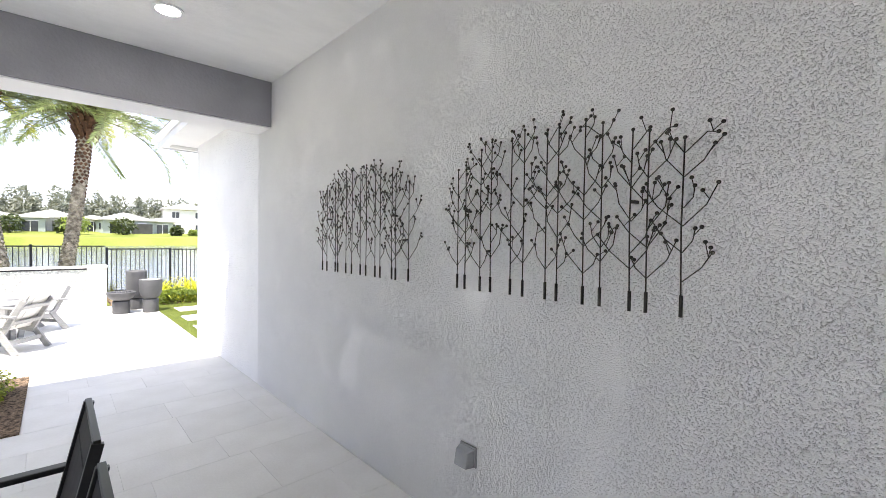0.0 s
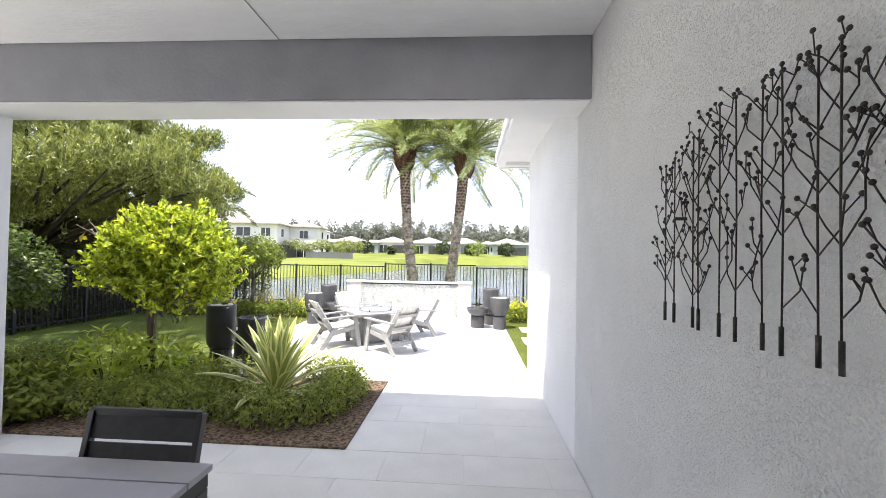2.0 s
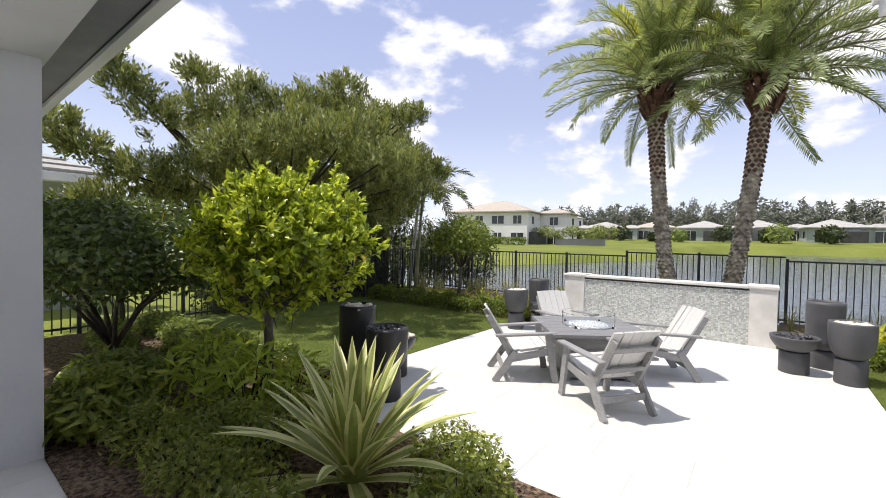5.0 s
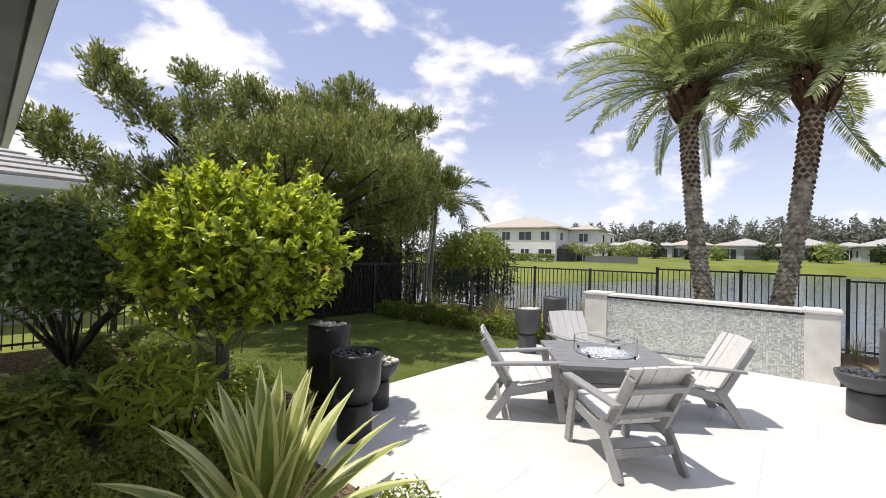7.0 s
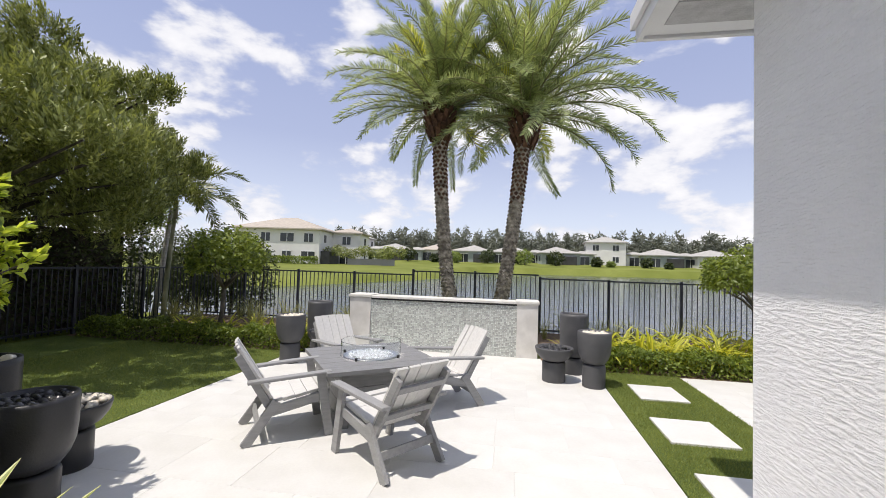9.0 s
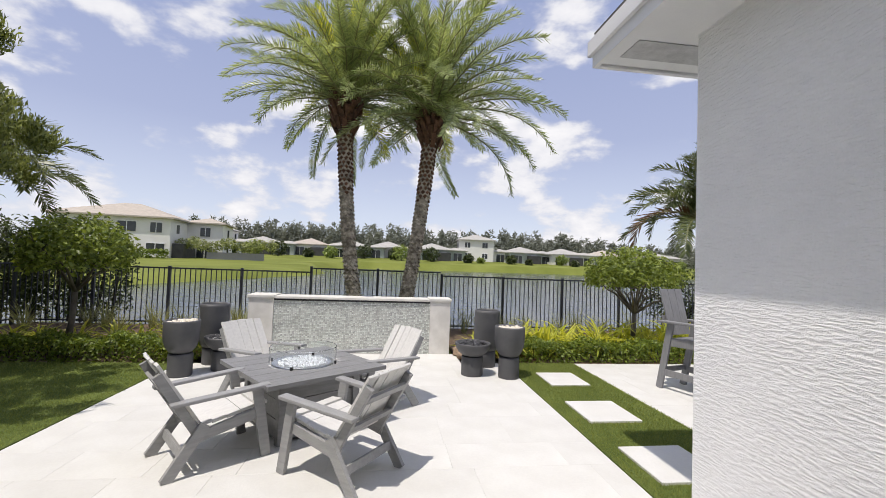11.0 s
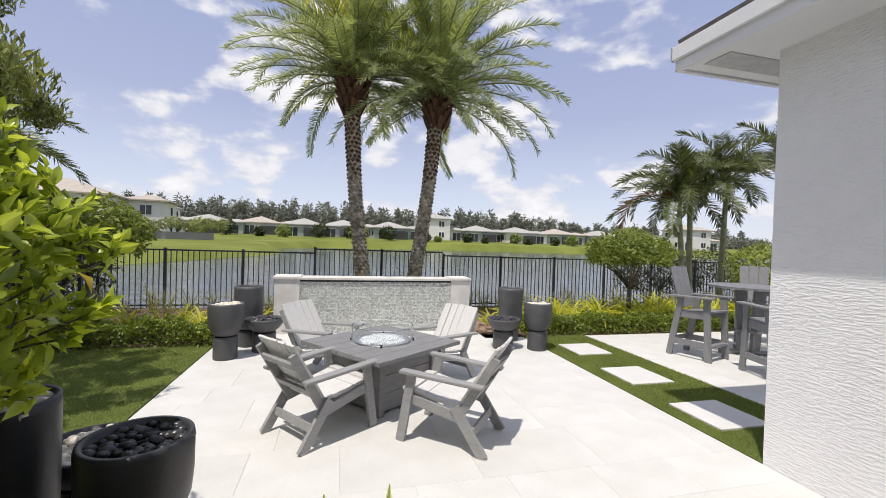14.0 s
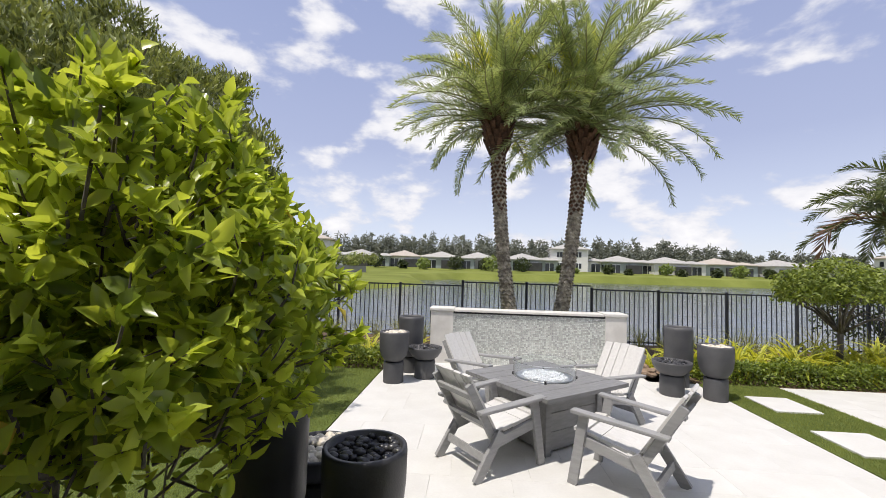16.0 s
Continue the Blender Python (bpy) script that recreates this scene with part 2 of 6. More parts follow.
PALETRUNK = material("pale_trunk_bark", (0.36, 0.34, 0.31), (0.52, 0.50, 0.46), rough=0.85, scale=9, fine=0.2, bump=0.004, bump_scale=40, stretch=(1, 1, 2.5))
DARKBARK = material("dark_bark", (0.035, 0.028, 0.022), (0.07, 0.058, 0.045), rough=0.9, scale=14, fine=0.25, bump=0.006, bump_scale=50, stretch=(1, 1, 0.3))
PALMBARK = material("palm_bark", (0.17, 0.145, 0.115), (0.46, 0.41, 0.335), rough=0.9, scale=11, fine=0.25, island=0.3, bump=0.006, bump_scale=60)
PALMCROWN = material("palm_boot_fibre", (0.07, 0.035, 0.022), (0.15, 0.075, 0.043), rough=0.9, scale=18, fine=0.25, island=0.3, bump=0.006, bump_scale=60)
STEMGREEN = material("green_palm_stem", (0.17, 0.19, 0.10), (0.32, 0.31, 0.21), rough=0.6, scale=5, fine=0.1)
RACHIS = material("frond_midrib", (0.16, 0.17, 0.06), (0.22, 0.20, 0.09), rough=0.6, scale=8)
LEAF_LIME = leafy("lime_leaf", (0.09, 0.155, 0.018), (0.66, 0.745, 0.115), 0.27, 0.42)
LEAF_FRESH = leafy("fresh_lance_leaf", (0.20, 0.29, 0.04), (0.58, 0.68, 0.14), 0.35, 0.45)
LEAF_DARK = leafy("dark_shrub_leaf", (0.08, 0.12, 0.03), (0.31, 0.38, 0.11), 0.32, 0.4)
LEAF_SHRUB = leafy("deep_green_shrub_leaf", (0.03, 0.055, 0.016), (0.16, 0.22, 0.055), 0.35, 0.3)
LEAF_TREE = leafy("olive_tree_leaf", (0.07, 0.095, 0.026), (0.40, 0.44, 0.135), 0.42, 0.22, 1.2)
LEAF_ROUND = leafy("round_tree_leaf", (0.06, 0.10, 0.015), (0.30, 0.36, 0.065), 0.45, 0.35)
LEAF_MID = leafy("mid_green_leaf", (0.09, 0.135, 0.02), (0.38, 0.43, 0.085), 0.5, 0.35)
LEAF_HEDGE = leafy("groundcover_leaf", (0.085, 0.125, 0.02), (0.36, 0.41, 0.10), 0.45, 0.42)
LEAF_CLIP = leafy("clipped_hedge_leaf", (0.05, 0.085, 0.012), (0.26, 0.33, 0.05), 0.45, 0.35)
LEAF_GOLD = leafy("golden_strap_leaf", (0.16, 0.22, 0.03), (0.74, 0.71, 0.12), 0.45, 0.45)
LEAF_DATE = leafy("date_palm_leaflet", (0.10, 0.142, 0.066), (0.42, 0.485, 0.215), 0.3, 0.4)
LEAF_PALM = leafy("feather_palm_leaflet", (0.04, 0.06, 0.022), (0.17, 0.2, 0.075), 0.4, 0.25)
LEAF_BROWN = leafy("dry_palm_leaflet", (0.06, 0.03, 0.015), (0.14, 0.075, 0.035), 0.6, 0.2)
# Leaf colour darkened to hold the deep shade behind the fence.
LEAF_SHADE_TONE = leafy("shade_toned_leaf", (0.02, 0.032, 0.01), (0.075, 0.10, 0.028), 0.5, 0.3)
SMOOTHWALL = material("smooth_white_render", (0.80, 0.80, 0.82), (0.85, 0.85, 0.865), rough=0.8, scale=1.5, fine=0.02, bump=0.002, bump_scale=40, spec=0.25)
# Distance haze is mixed into this leaf colour as a paler grey-green.
LEAF_FAR_HAZE = leafy("hazed_far_wood_leaf", (0.11, 0.125, 0.105), (0.22, 0.235, 0.195), 0.8, 0.2, 0.15)
LEAF_REED = leafy("reed_grass", (0.12, 0.14, 0.05), (0.32, 0.32, 0.14), 0.6, 0.3)
TURFBLADE = leafy("turf_blade", (0.10, 0.14, 0.03), (0.34, 0.38, 0.10), 0.55, 0.3)
AGAVE_GREEN = leafy("agave_green", (0.20, 0.25, 0.065), (0.39, 0.44, 0.15), 0.45, 0.2)
AGAVE_CREAM = leafy("agave_cream_margin", (0.56, 0.57, 0.26), (0.74, 0.73, 0.41), 0.45, 0.2)
HOUSEWHITE = material("house_white_stucco", (0.68, 0.67, 0.65), (0.74, 0.73, 0.71), rough=0.9, scale=0.5, fine=0.03, fine_scale=8)
HOUSEGREEN = material("house_sage_stucco", (0.33, 0.37, 0.36), (0.37, 0.41, 0.40), rough=0.9, scale=0.5, fine=0.03, fine_scale=8)
ROOFTAN = material("tan_roof_tile", (0.38, 0.335, 0.285), (0.46, 0.41, 0.355), rough=0.85, scale=2, fine=0.15, fine_scale=9)
ROOFGREY = material("pale_grey_roof_tile", (0.33, 0.32, 0.30), (0.43, 0.42, 0.395), rough=0.85, scale=2, fine=0.15, fine_scale=9, island=0.05)
ROOFDARK = material("dark_roof_tile", (0.10, 0.095, 0.09), (0.16, 0.15, 0.145), rough=0.85, scale=5, fine=0.15, fine_scale=20)
DARKGLASS = material("dark_window_glass", (0.03, 0.035, 0.04), (0.05, 0.055, 0.06), rough=0.08, scale=1)
SCREEN = material("lanai_screen", (0.035, 0.035, 0.035), (0.06, 0.06, 0.058), rough=0.7, scale=1)
STRAP = material("tree_tie", (0.015, 0.015, 0.015), rough=0.6)
STONE = material("brown_rock", (0.22, 0.15, 0.10), (0.34, 0.25, 0.18), rough=0.9, scale=9, fine=0.2, bump=0.01, bump_scale=20)

LAMP = bpy.data.materials.new("lamp_glow")
LAMP.use_nodes = True
LAMP.node_tree.nodes["Principled BSDF"].inputs["Emission Color"].default_value = (1.0, 0.95, 0.88, 1)
LAMP.node_tree.nodes["Principled BSDF"].inputs["Emission Strength"].default_value = 30.0

GLASS = bpy.data.materials.new("clear_glass")
GLASS.use_nodes = True
gp = GLASS.node_tree.nodes["Principled BSDF"]
gp.inputs["Transmission Weight"].default_value, gp.inputs["Roughness"].default_value, gp.inputs["IOR"].default_value = 1.0, 0.01, 1.13
gp.inputs["Base Color"].default_value = (0.97, 0.99, 0.99, 1)

# ---- mesh tools ----


class Shape:
    """Collects corners and faces of one part."""

    def __init__(self):
        self.v, self.f, self.mats = [], [], []

    def add(self, verts, faces, mat=0):
        k = len(self.v)
        self.v += [tuple(p) for p in verts]
        self.f += [tuple(k + i for i in q) for q in faces]
        self.mats += [mat] * len(faces)
        return self

    def box(self, centre, size, turn=None, mat=0):
        m = Matrix.Translation(centre) @ (turn.to_4x4() if turn else Matrix.Identity(4))
        x, y, z = (s / 2 for s in size)
        pts = [m @ Vector((a * x, b * y, c * z)) for c in (-1, 1) for a, b in ((-1, -1), (1, -1), (1, 1), (-1, 1))]
        return self.add(pts, [(3, 2, 1, 0), (4, 5, 6, 7), (0, 1, 5, 4), (1, 2, 6, 5), (2, 3, 7, 6), (3, 0, 4, 7)], mat)

    def span(self, lo, hi, mat=0):
        return self.box([(a + b) / 2 for a, b in zip(lo, hi)], [b - a for a, b in zip(lo, hi)], None, mat)

    def plank(self, a, b, width, thick, side=(1, 0, 0)):
        """A board from a to b, its width along side."""
        a, b, s = Vector(a), Vector(b), Vector(side)
        d = (b - a).normalized()
        s = (s - d * s.dot(d)).normalized()
        n = d.cross(s)
        turn = Matrix((s, d, n)).transposed()
        return self.box((a + b) / 2, (width, (b - a).length, thick), turn)

    def tube(self, points, radii, n=8, caps=True):
        pts = [Vector(p) for p in points]
        rings, up = [], Vector((0.31, 0.17, 0.93))
        for i, p in enumerate(pts):
            d = (pts[min(i + 1, len(pts) - 1)] - pts[max(i - 1, 0)]).normalized()
            s = d.cross(up)
            s = s.normalized() if s.length > 1e-4 else d.orthogonal().normalized()
            t = d.cross(s)
            r = radii[i] if isinstance(radii, (list, tuple)) else radii
            rings.append([p + (s * math.cos(a) + t * math.sin(a)) * r for a in [2 * math.pi * j / n for j in range(n)]])
        verts = [q for ring in rings for q in ring]
        faces = [(i * n + j, i * n + (j + 1) % n, (i + 1) * n + (j + 1) % n, (i + 1) * n + j) for i in range(len(pts) - 1) for j in range(n)]
        if caps:
            faces += [tuple(range(n - 1, -1, -1)), tuple((len(pts) - 1) * n + j for j in range(n))]
        return self.add(verts, faces)

    def lathe(self, profile, n=40, centre=(0, 0, 0)):
        """profile: (radius, height) from the outside bottom round to the inside."""
        cx, cy, cz = centre
        verts = [(cx + r * math.cos(2 * math.pi * j / n), cy + r * math.sin(2 * math.pi * j / n), cz + h) for r, h in profile for j in range(n)]
        faces = [(i * n + j, i * n + (j + 1) % n, (i + 1) * n + (j + 1) % n, (i + 1) * n + j) for i in range(len(profile) - 1) for j in range(n)]
        faces += [tuple(range(n - 1, -1, -1)), tuple((len(profile) - 1) * n + j for j in range(n))]
        return self.add(verts, faces)

    def blob(self, centre, radii, seed=0, rough=0.12, rings=6, n=9):
        c, verts, faces = Vector(centre), [], []
        for i in range(rings + 1):
            th = math.pi * i / rings
            for j in range(n):
                ph = 2 * math.pi * j / n
                d = Vector((math.sin(th) * math.cos(ph), math.sin(th) * math.sin(ph), math.cos(th)))
                k = 1 + rough * noise.noise(d * 1.7 + Vector((seed * 3.7, seed * 1.3, 0)))
                verts.append(c + Vector((d.x * radii[0], d.y * radii[1], d.z * radii[2])) * k)
        faces = [(i * n + j, (i + 1) * n + j, (i + 1) * n + (j + 1) % n, i * n + (j + 1) % n) for i in range(rings) for j in range(n)]
        return self.add(verts, faces)

    def mesh(self, name, smooth=False, bevel=0.0, weld=False):
        me = bpy.data.meshes.new(name)
        me.from_pydata(self.v, [], self.f)
        me.polygons.foreach_set("material_index", self.mats)
        if bevel or weld:
            bm = bmesh.new()
            bm.from_mesh(me)
            if weld:
                bmesh.ops.remove_doubles(bm, verts=bm.verts, dist=1e-5)
            if bevel:
                bmesh.ops.bevel(bm, geom=bm.edges[:], offset=bevel, segments=2, profile=0.6, affect="EDGES")
            bm.to_mesh(me)
            bm.free()
        if smooth:
            me.polygons.foreach_set("use_smooth", [True] * len(me.polygons))
        me.update()
        return me


def part(name, shape, mat, parent=None, label="", smooth=False, bevel=0.0, weld=False):
    me = shape if isinstance(shape, bpy.types.Mesh) else shape.mesh(name, smooth, bevel, weld)
    if not me.materials:
        for one in (mat if isinstance(mat, (list, tuple)) else [mat]):
            me.materials.append(one)
    ob = new(name, me)
    if parent:
        ob.parent = parent
    if label:
        tagged(ob, label)
    return ob


def thing(name, label, category, group="", m=None):
    ob = new(name)
    ob.empty_display_size = 0.1
    tagged(ob, label, category, group)
    if m:
        ob.matrix_basis = m
    return ob


def setting(name, shape, mat, label, category, bevel=0.0, smooth=False):
    return tagged(part(name, shape, mat, None, label, smooth, bevel), category=category, kind="structure")


def stuff(ob):
    return tagged(ob, kind="stuff")


rng = np.random.default_rng(7)


def leaf_mesh(name, pos, nor, length, width, fold=0.25, droop=0.15, spread=0.5, rounded=False, upward=0.55, ways=None):
    """One mesh of many leaves, folded along the midrib, at places pos with outward ways nor, pointing along ways if given; rounded: fuller outlines for near leaves."""
    n = len(pos)
    up = 0.6 * nor + np.array([0, 0, upward]) + rng.normal(0, spread, (n, 3))
    up /= np.linalg.norm(up, axis=1)[:, None] + 1e-9
    d = np.cross(up, rng.normal(0, 1, (n, 3)))
    d /= np.linalg.norm(d, axis=1)[:, None] + 1e-9
    d = ways if ways is not None else d + 0.5 * nor
    d = d / (np.linalg.norm(d, axis=1)[:, None] + 1e-9)
    s = np.cross(d, up)
    s /= np.linalg.norm(s, axis=1)[:, None] + 1e-9
    up = np.cross(s, d)
    ln = (length * rng.uniform(0.65, 1.25, n))[:, None]
    wd = (width * rng.uniform(0.7, 1.25, n))[:, None]
    if rounded:
        bend = rng.uniform(0.0, 0.5, n)[:, None]
        ribs = [pos + d * ln * t - up * ln * bend * t * t * 0.6 for t in (0.0, 0.3, 0.62, 1.0)]
        sides = [(ribs[k] + s * wd * q + up * wd * fold, ribs[k] - s * wd * q + up * wd * fold) for k, q in ((1, 0.46), (2, 0.40))]
        verts = np.stack([*ribs, *sides[0], *sides[1]], 1).reshape(-1, 3)
        k = np.arange(n)[:, None] * 8
        tris = np.concatenate([k + q for q in ([0, 1, 4], [0, 5, 1], [4, 1, 2], [4, 2, 6], [1, 5, 7], [1, 7, 2], [6, 2, 3], [2, 7, 3])], 1).reshape(-1, 3)
    else:
        mid = pos + d * ln * 0.45
        tip = pos + d * ln - up * ln * droop
        lift = up * wd * fold
        verts = np.stack([pos, mid + s * wd * 0.5 + lift, tip, mid - s * wd * 0.5 + lift, mid], 1).reshape(-1, 3)
        k = np.arange(n)[:, None] * 5
        tris = np.concatenate([k + [0, 4, 1], k + [1, 4, 2], k + [0, 3, 4], k + [4, 3, 2]], 1).reshape(-1, 3)
    me = bpy.data.meshes.new(name)
    me.vertices.add(len(verts)); me.vertices.foreach_set("co", verts.ravel())
    me.loops.add(tris.size); me.loops.foreach_set("vertex_index", tris.ravel().astype(np.int32))
    me.polygons.add(len(tris)); me.polygons.foreach_set("loop_start", np.arange(len(tris), dtype=np.int32) * 3)
    me.update(calc_edges=True)
    me.validate()
    return me


def in_ball(n, centre, radii, inner=0.55, bottom=-1.0):
    """Places in the outer part of an uneven ball, and the ways out of it."""
    d = rng.normal(0, 1, (int(n * 1.8) + 8, 3))
    d /= np.linalg.norm(d, axis=1)[:, None]
    d = d[d[:, 2] > bottom][:n]
    lump = 1 + 0.10 * np.sin(d[:, 0] * 5.1 + centre[0] * 3) * np.sin(d[:, 1] * 4.3 + centre[1]) + 0.07 * np.sin(d[:, 2] * 7 + d[:, 0] * 9)
    r = (inner + (1 - inner) * rng.random(len(d)) ** 0.45) * lump
    return np.array(centre) + d * r[:, None] * np.array(radii), d


def in_balls(balls, inner=0.55, bottom=-1.0):
    got = [in_ball(n, c, r, inner, bottom) for c, r, n in balls]
    return np.concatenate([g[0] for g in got]), np.concatenate([g[1] for g in got])


def in_box(n, lo, hi, skin=0.09, round_by=0.08):
    """Places near the faces of a clipped hedge, and the ways out."""
    lo, hi = np.array(lo, float), np.array(hi, float)
    size = hi - lo
    areas = np.array([size[1] * size[2], size[1] * size[2], size[0] * size[2], size[0] * size[2], size[0] * size[1] * 1.3])
    pick = rng.choice(5, n, p=areas / areas.sum())
    p = lo + rng.random((n, 3)) * size
    nor = np.zeros((n, 3))
    depth = skin * rng.random(n) ** 1.5 - 0.02
    for face, (ax, sgn) in enumerate(((0, -1), (0, 1), (1, -1), (1, 1), (2, 1))):
        k = pick == face
        p[k, ax] = (hi[ax] - depth[k]) if sgn > 0 else (lo[ax] + depth[k])
        nor[k, ax] = sgn
    wave = 0.035 * np.sin(p[:, 0] * 6.3 + 1.1) + 0.03 * np.sin(p[:, 0] * 14.0 + p[:, 1] * 9)
    p[:, 2] += wave * (p[:, 2] - lo[2]) / size[2]
    p[:, 1] += 0.5 * wave
    return p, nor


def strap_shape(length, width, segs=5, rise=0.9, arch=1.0, fold=0.2, two_tone=False):
    """One long strap leaf from the origin, outwards along +y and up."""
    sh = Shape()
    rows, y, z, ang = [], 0.0, 0.0, rise
    for i in range(segs + 1):
        t = i / segs
        w = width * (0.55 + 1.25 * t - 1.8 * t ** 2.2 if t < 0.99 else 0.02)
        w = max(w, width * 0.03)
        rows.append([(-w / 2, y, z + fold * w), (-w * 0.27, y, z + fold * 0.4 * w), (0, y, z), (w * 0.27, y, z + fold * 0.4 * w), (w / 2, y, z + fold * w)])
        y += math.cos(ang) * length / segs
        z += math.sin(ang) * length / segs
        ang -= arch / segs
    for a, b in zip(rows, rows[1:]):
        for j in range(4):
            sh.add([a[j], a[j + 1], b[j + 1], b[j]], [(0, 1, 2, 3)], 1 if two_tone and j in (0, 3) else 0)
    return sh

# ---- ground, water, floors ----


def shore(x, y):
    """1 on dry land, 0 in the lake."""
    if y < 15.0:
        return 1.0
    if x > -13:
        west = np.interp(y, [15, 27, 38, 48, 54, 62, 74, 88, 97, 110], [-60, -13.5, -10.5, -8.0, -7.4, -10, -11, -6, 20, 400])
        dry = (west - x) / 3.0
    else:
        west = np.interp(y, [15, 27, 38, 48, 54, 62, 74, 88, 97, 110], [-60, -13.5, -10.5, -8.0, -7.4, -10, -11, -6, 20, 400])
        dry = min((west - x) / 3.0, (y - 27 - 0.1 * (x + 13)) / 2.0 + 0.4)
    far = (y - (97 + 0.08 * abs(x - 20))) / 6.0
    return max(0.0, min(1.0, max(dry, far) + 0.5))


def ground_height(x, y):
    if y < 13.5:
        return -0.06
    if y < 15.0:
        return -0.06 - 0.04 * (y - 13.5)
    wet = -0.9
    land = 0.35 + 0.9 * max(0.0, min(1.0, (y - 40) / 60)) + 1.3 * max(0.0, min(1.0, (y - 100) / 25))
    s = shore(x, y)
    s = s * s * (3 - 2 * s)
    near = max(0.0, min(1.0, (y - 15.0) / 2.5))
    return (-0.12) * (1 - near) + near * (wet + (land - wet) * s)


gx = sorted(set([-400, -250, -150, -100, -80] + list(range(-64, 66, 2)) + [-7, -9, -11, -13, 80, 100, 130, 170, 250, 400]))
gy = sorted(set([-300, -120, -50, -20, -5, 5, 12, 13.5, 14.2, 15, 15.6, 16.2, 17, 18] + list(range(20, 64, 2)) + list(range(64, 136, 3)) + [150, 180, 240, 400, 900]))
sh = Shape()
sh.v = [(x, y, ground_height(x, y)) for y in gy for x in gx]
w = len(gx)
sh.f = [(j * w + i, j * w + i + 1, (j + 1) * w + i + 1, (j + 1) * w + i) for j in range(len(gy) - 1) for i in range(w - 1)]
sh.mats = [0] * len(sh.f)
setting("ground", sh, GRASS, "mown green grass of the lake banks", "ground", smooth=True)
setting("water", Shape().add([(-300, 15.1, -0.17), (400, 15.1, -0.17), (400, 130, -0.17), (-300, 130, -0.17)], [(0, 1, 2, 3)]), WATER,
        "rippled grey-blue water of a lake", "water")

floor = setting("floor", Shape().span((-9.4, -9.0, -0.12), (1.56, 4.50, -0.004)).span((-3.09, 4.50, -0.12), (1.56, 11.8, -0.004)), JOINT,
                "pale sand bed under ivory travertine pavers", "floor")
terrace = setting("terrace", Shape().span((2.70, 5.0, -0.12), (9.5, 11.15, -0.004)), JOINT, "pale sand bed under the ivory pavers of the bar terrace", "floor")
# garden bed and lawns
setting("mulch_bed", Shape().span((-3.24, 4.50, -0.05), (-0.26, 6.31, 0.015)).span((-7.6, 4.502, -0.05), (-3.242, 6.9, 0.012)), MULCH, "brown bark mulch of the planting bed", "mulch")
setting("back_bed", Shape().span((-7.6, 11.1, -0.05), (-2.5, 14.5, 0.0)).span((0.9, 11.152, -0.05), (12.0, 14.5, 0.0)), MULCH, "brown mulch of the bed before the fence", "mulch")
lawn = setting("lawn", Shape().span((-7.6, 6.902, -0.05), (-3.1, 11.098, 0.004)), TURF, "short green artificial lawn, partly in tree shade", "lawn")
strip = setting("turf_strip", Shape().span((1.566, 7.13, -0.05), (2.698, 11.15, 0.006)), TURF, "strip of green artificial turf between pavers", "lawn")


STONES = ((1.86, 9.935, 2.38, 10.53), (1.76, 8.73, 2.31, 9.33), (1.72, 7.60, 2.28, 8.18))


def blades(parent, x0, y0, x1, y1, z, n, seed):
    """Short turf blades, leaning all ways, a little past the edges."""
    q = np.random.default_rng(seed)
    base = np.stack([q.uniform(x0, x1, n), q.uniform(y0, y1, n), np.full(n, z)], 1)
    a = q.uniform(0, 2 * math.pi, n)
    side = np.stack([np.cos(a), np.sin(a), 0 * a], 1) * 0.0022
    keep = np.ones(n, bool)
    for a0, b0, a1, b1 in STONES:
        keep &= ~((base[:, 0] > a0) & (base[:, 0] < a1) & (base[:, 1] > b0) & (base[:, 1] < b1))
    base, side = base[keep], side[keep]
    n = len(base)
    tip = base + np.stack([q.normal(0, 0.011, n), q.normal(0, 0.011, n), q.uniform(0.012, 0.03, n)], 1)
    me = bpy.data.meshes.new("blades")
    v = np.stack([base - side, base + side, tip], 1).reshape(-1, 3)
    me.from_pydata(v.tolist(), [], np.arange(3 * n).reshape(-1, 3).tolist())
    stuff(part("blades", me, TURFBLADE, parent, "fine upright turf blades"))


blades(strip, 1.567, 7.14, 2.697, 11.14, 0.004, 60000, 5)
blades(lawn, -6.2, 7.0, -3.1, 11.09, 0.002, 80000, 6)

# ---- house ----
WALL = 1.564
wall_e = setting("wall_east", Shape().span((WALL, -4.0, -0.05), (WALL + 0.25, 4.50, 3.3)), STUCCO, "white knock-down stucco wall of the covered porch", "wall")
setting("wall_garden", Shape().span((WALL, 4.502, -0.05), (WALL + 0.25, 7.125, 2.99)), STUCCO_OUT, "white trowelled stucco wall of the house corner", "wall")
setting("wall_end", Shape().span((WALL + 0.25, 6.875, -0.05), (8.5, 7.123, 2.99)), STUCCO_OUT, "white stucco end wall of the house", "wall")
# Unseen closing wall; its width is set to hold back southern light.
setting("wall_south", Shape().span((-3.2, -4.25, -0.05), (WALL + 0.25, -4.002, 3.15)), STUCCO, "unseen white stucco back wall, widened to cut light from the south", "wall")
setting("pier_west", Shape().span((-4.55, -2.4, -0.05), (-4.1, -1.9, 3.12)), SMOOTHWALL, "smooth white stucco post of the porch side", "column")
# Unseen wall, added to block part of the light from the west.
setting("wall_west", Shape().span((-4.55, -4.25, -0.05), (-4.3, -2.402, 3.12)), STUCCO, "unseen white stucco side wall, added to cut light from the west", "wall")
setting("pier", Shape().span((-3.86, 4.13, -0.05), (-3.24, 4.50, 2.74)), SMOOTHWALL, "smooth white stucco pier of the porch opening", "column")
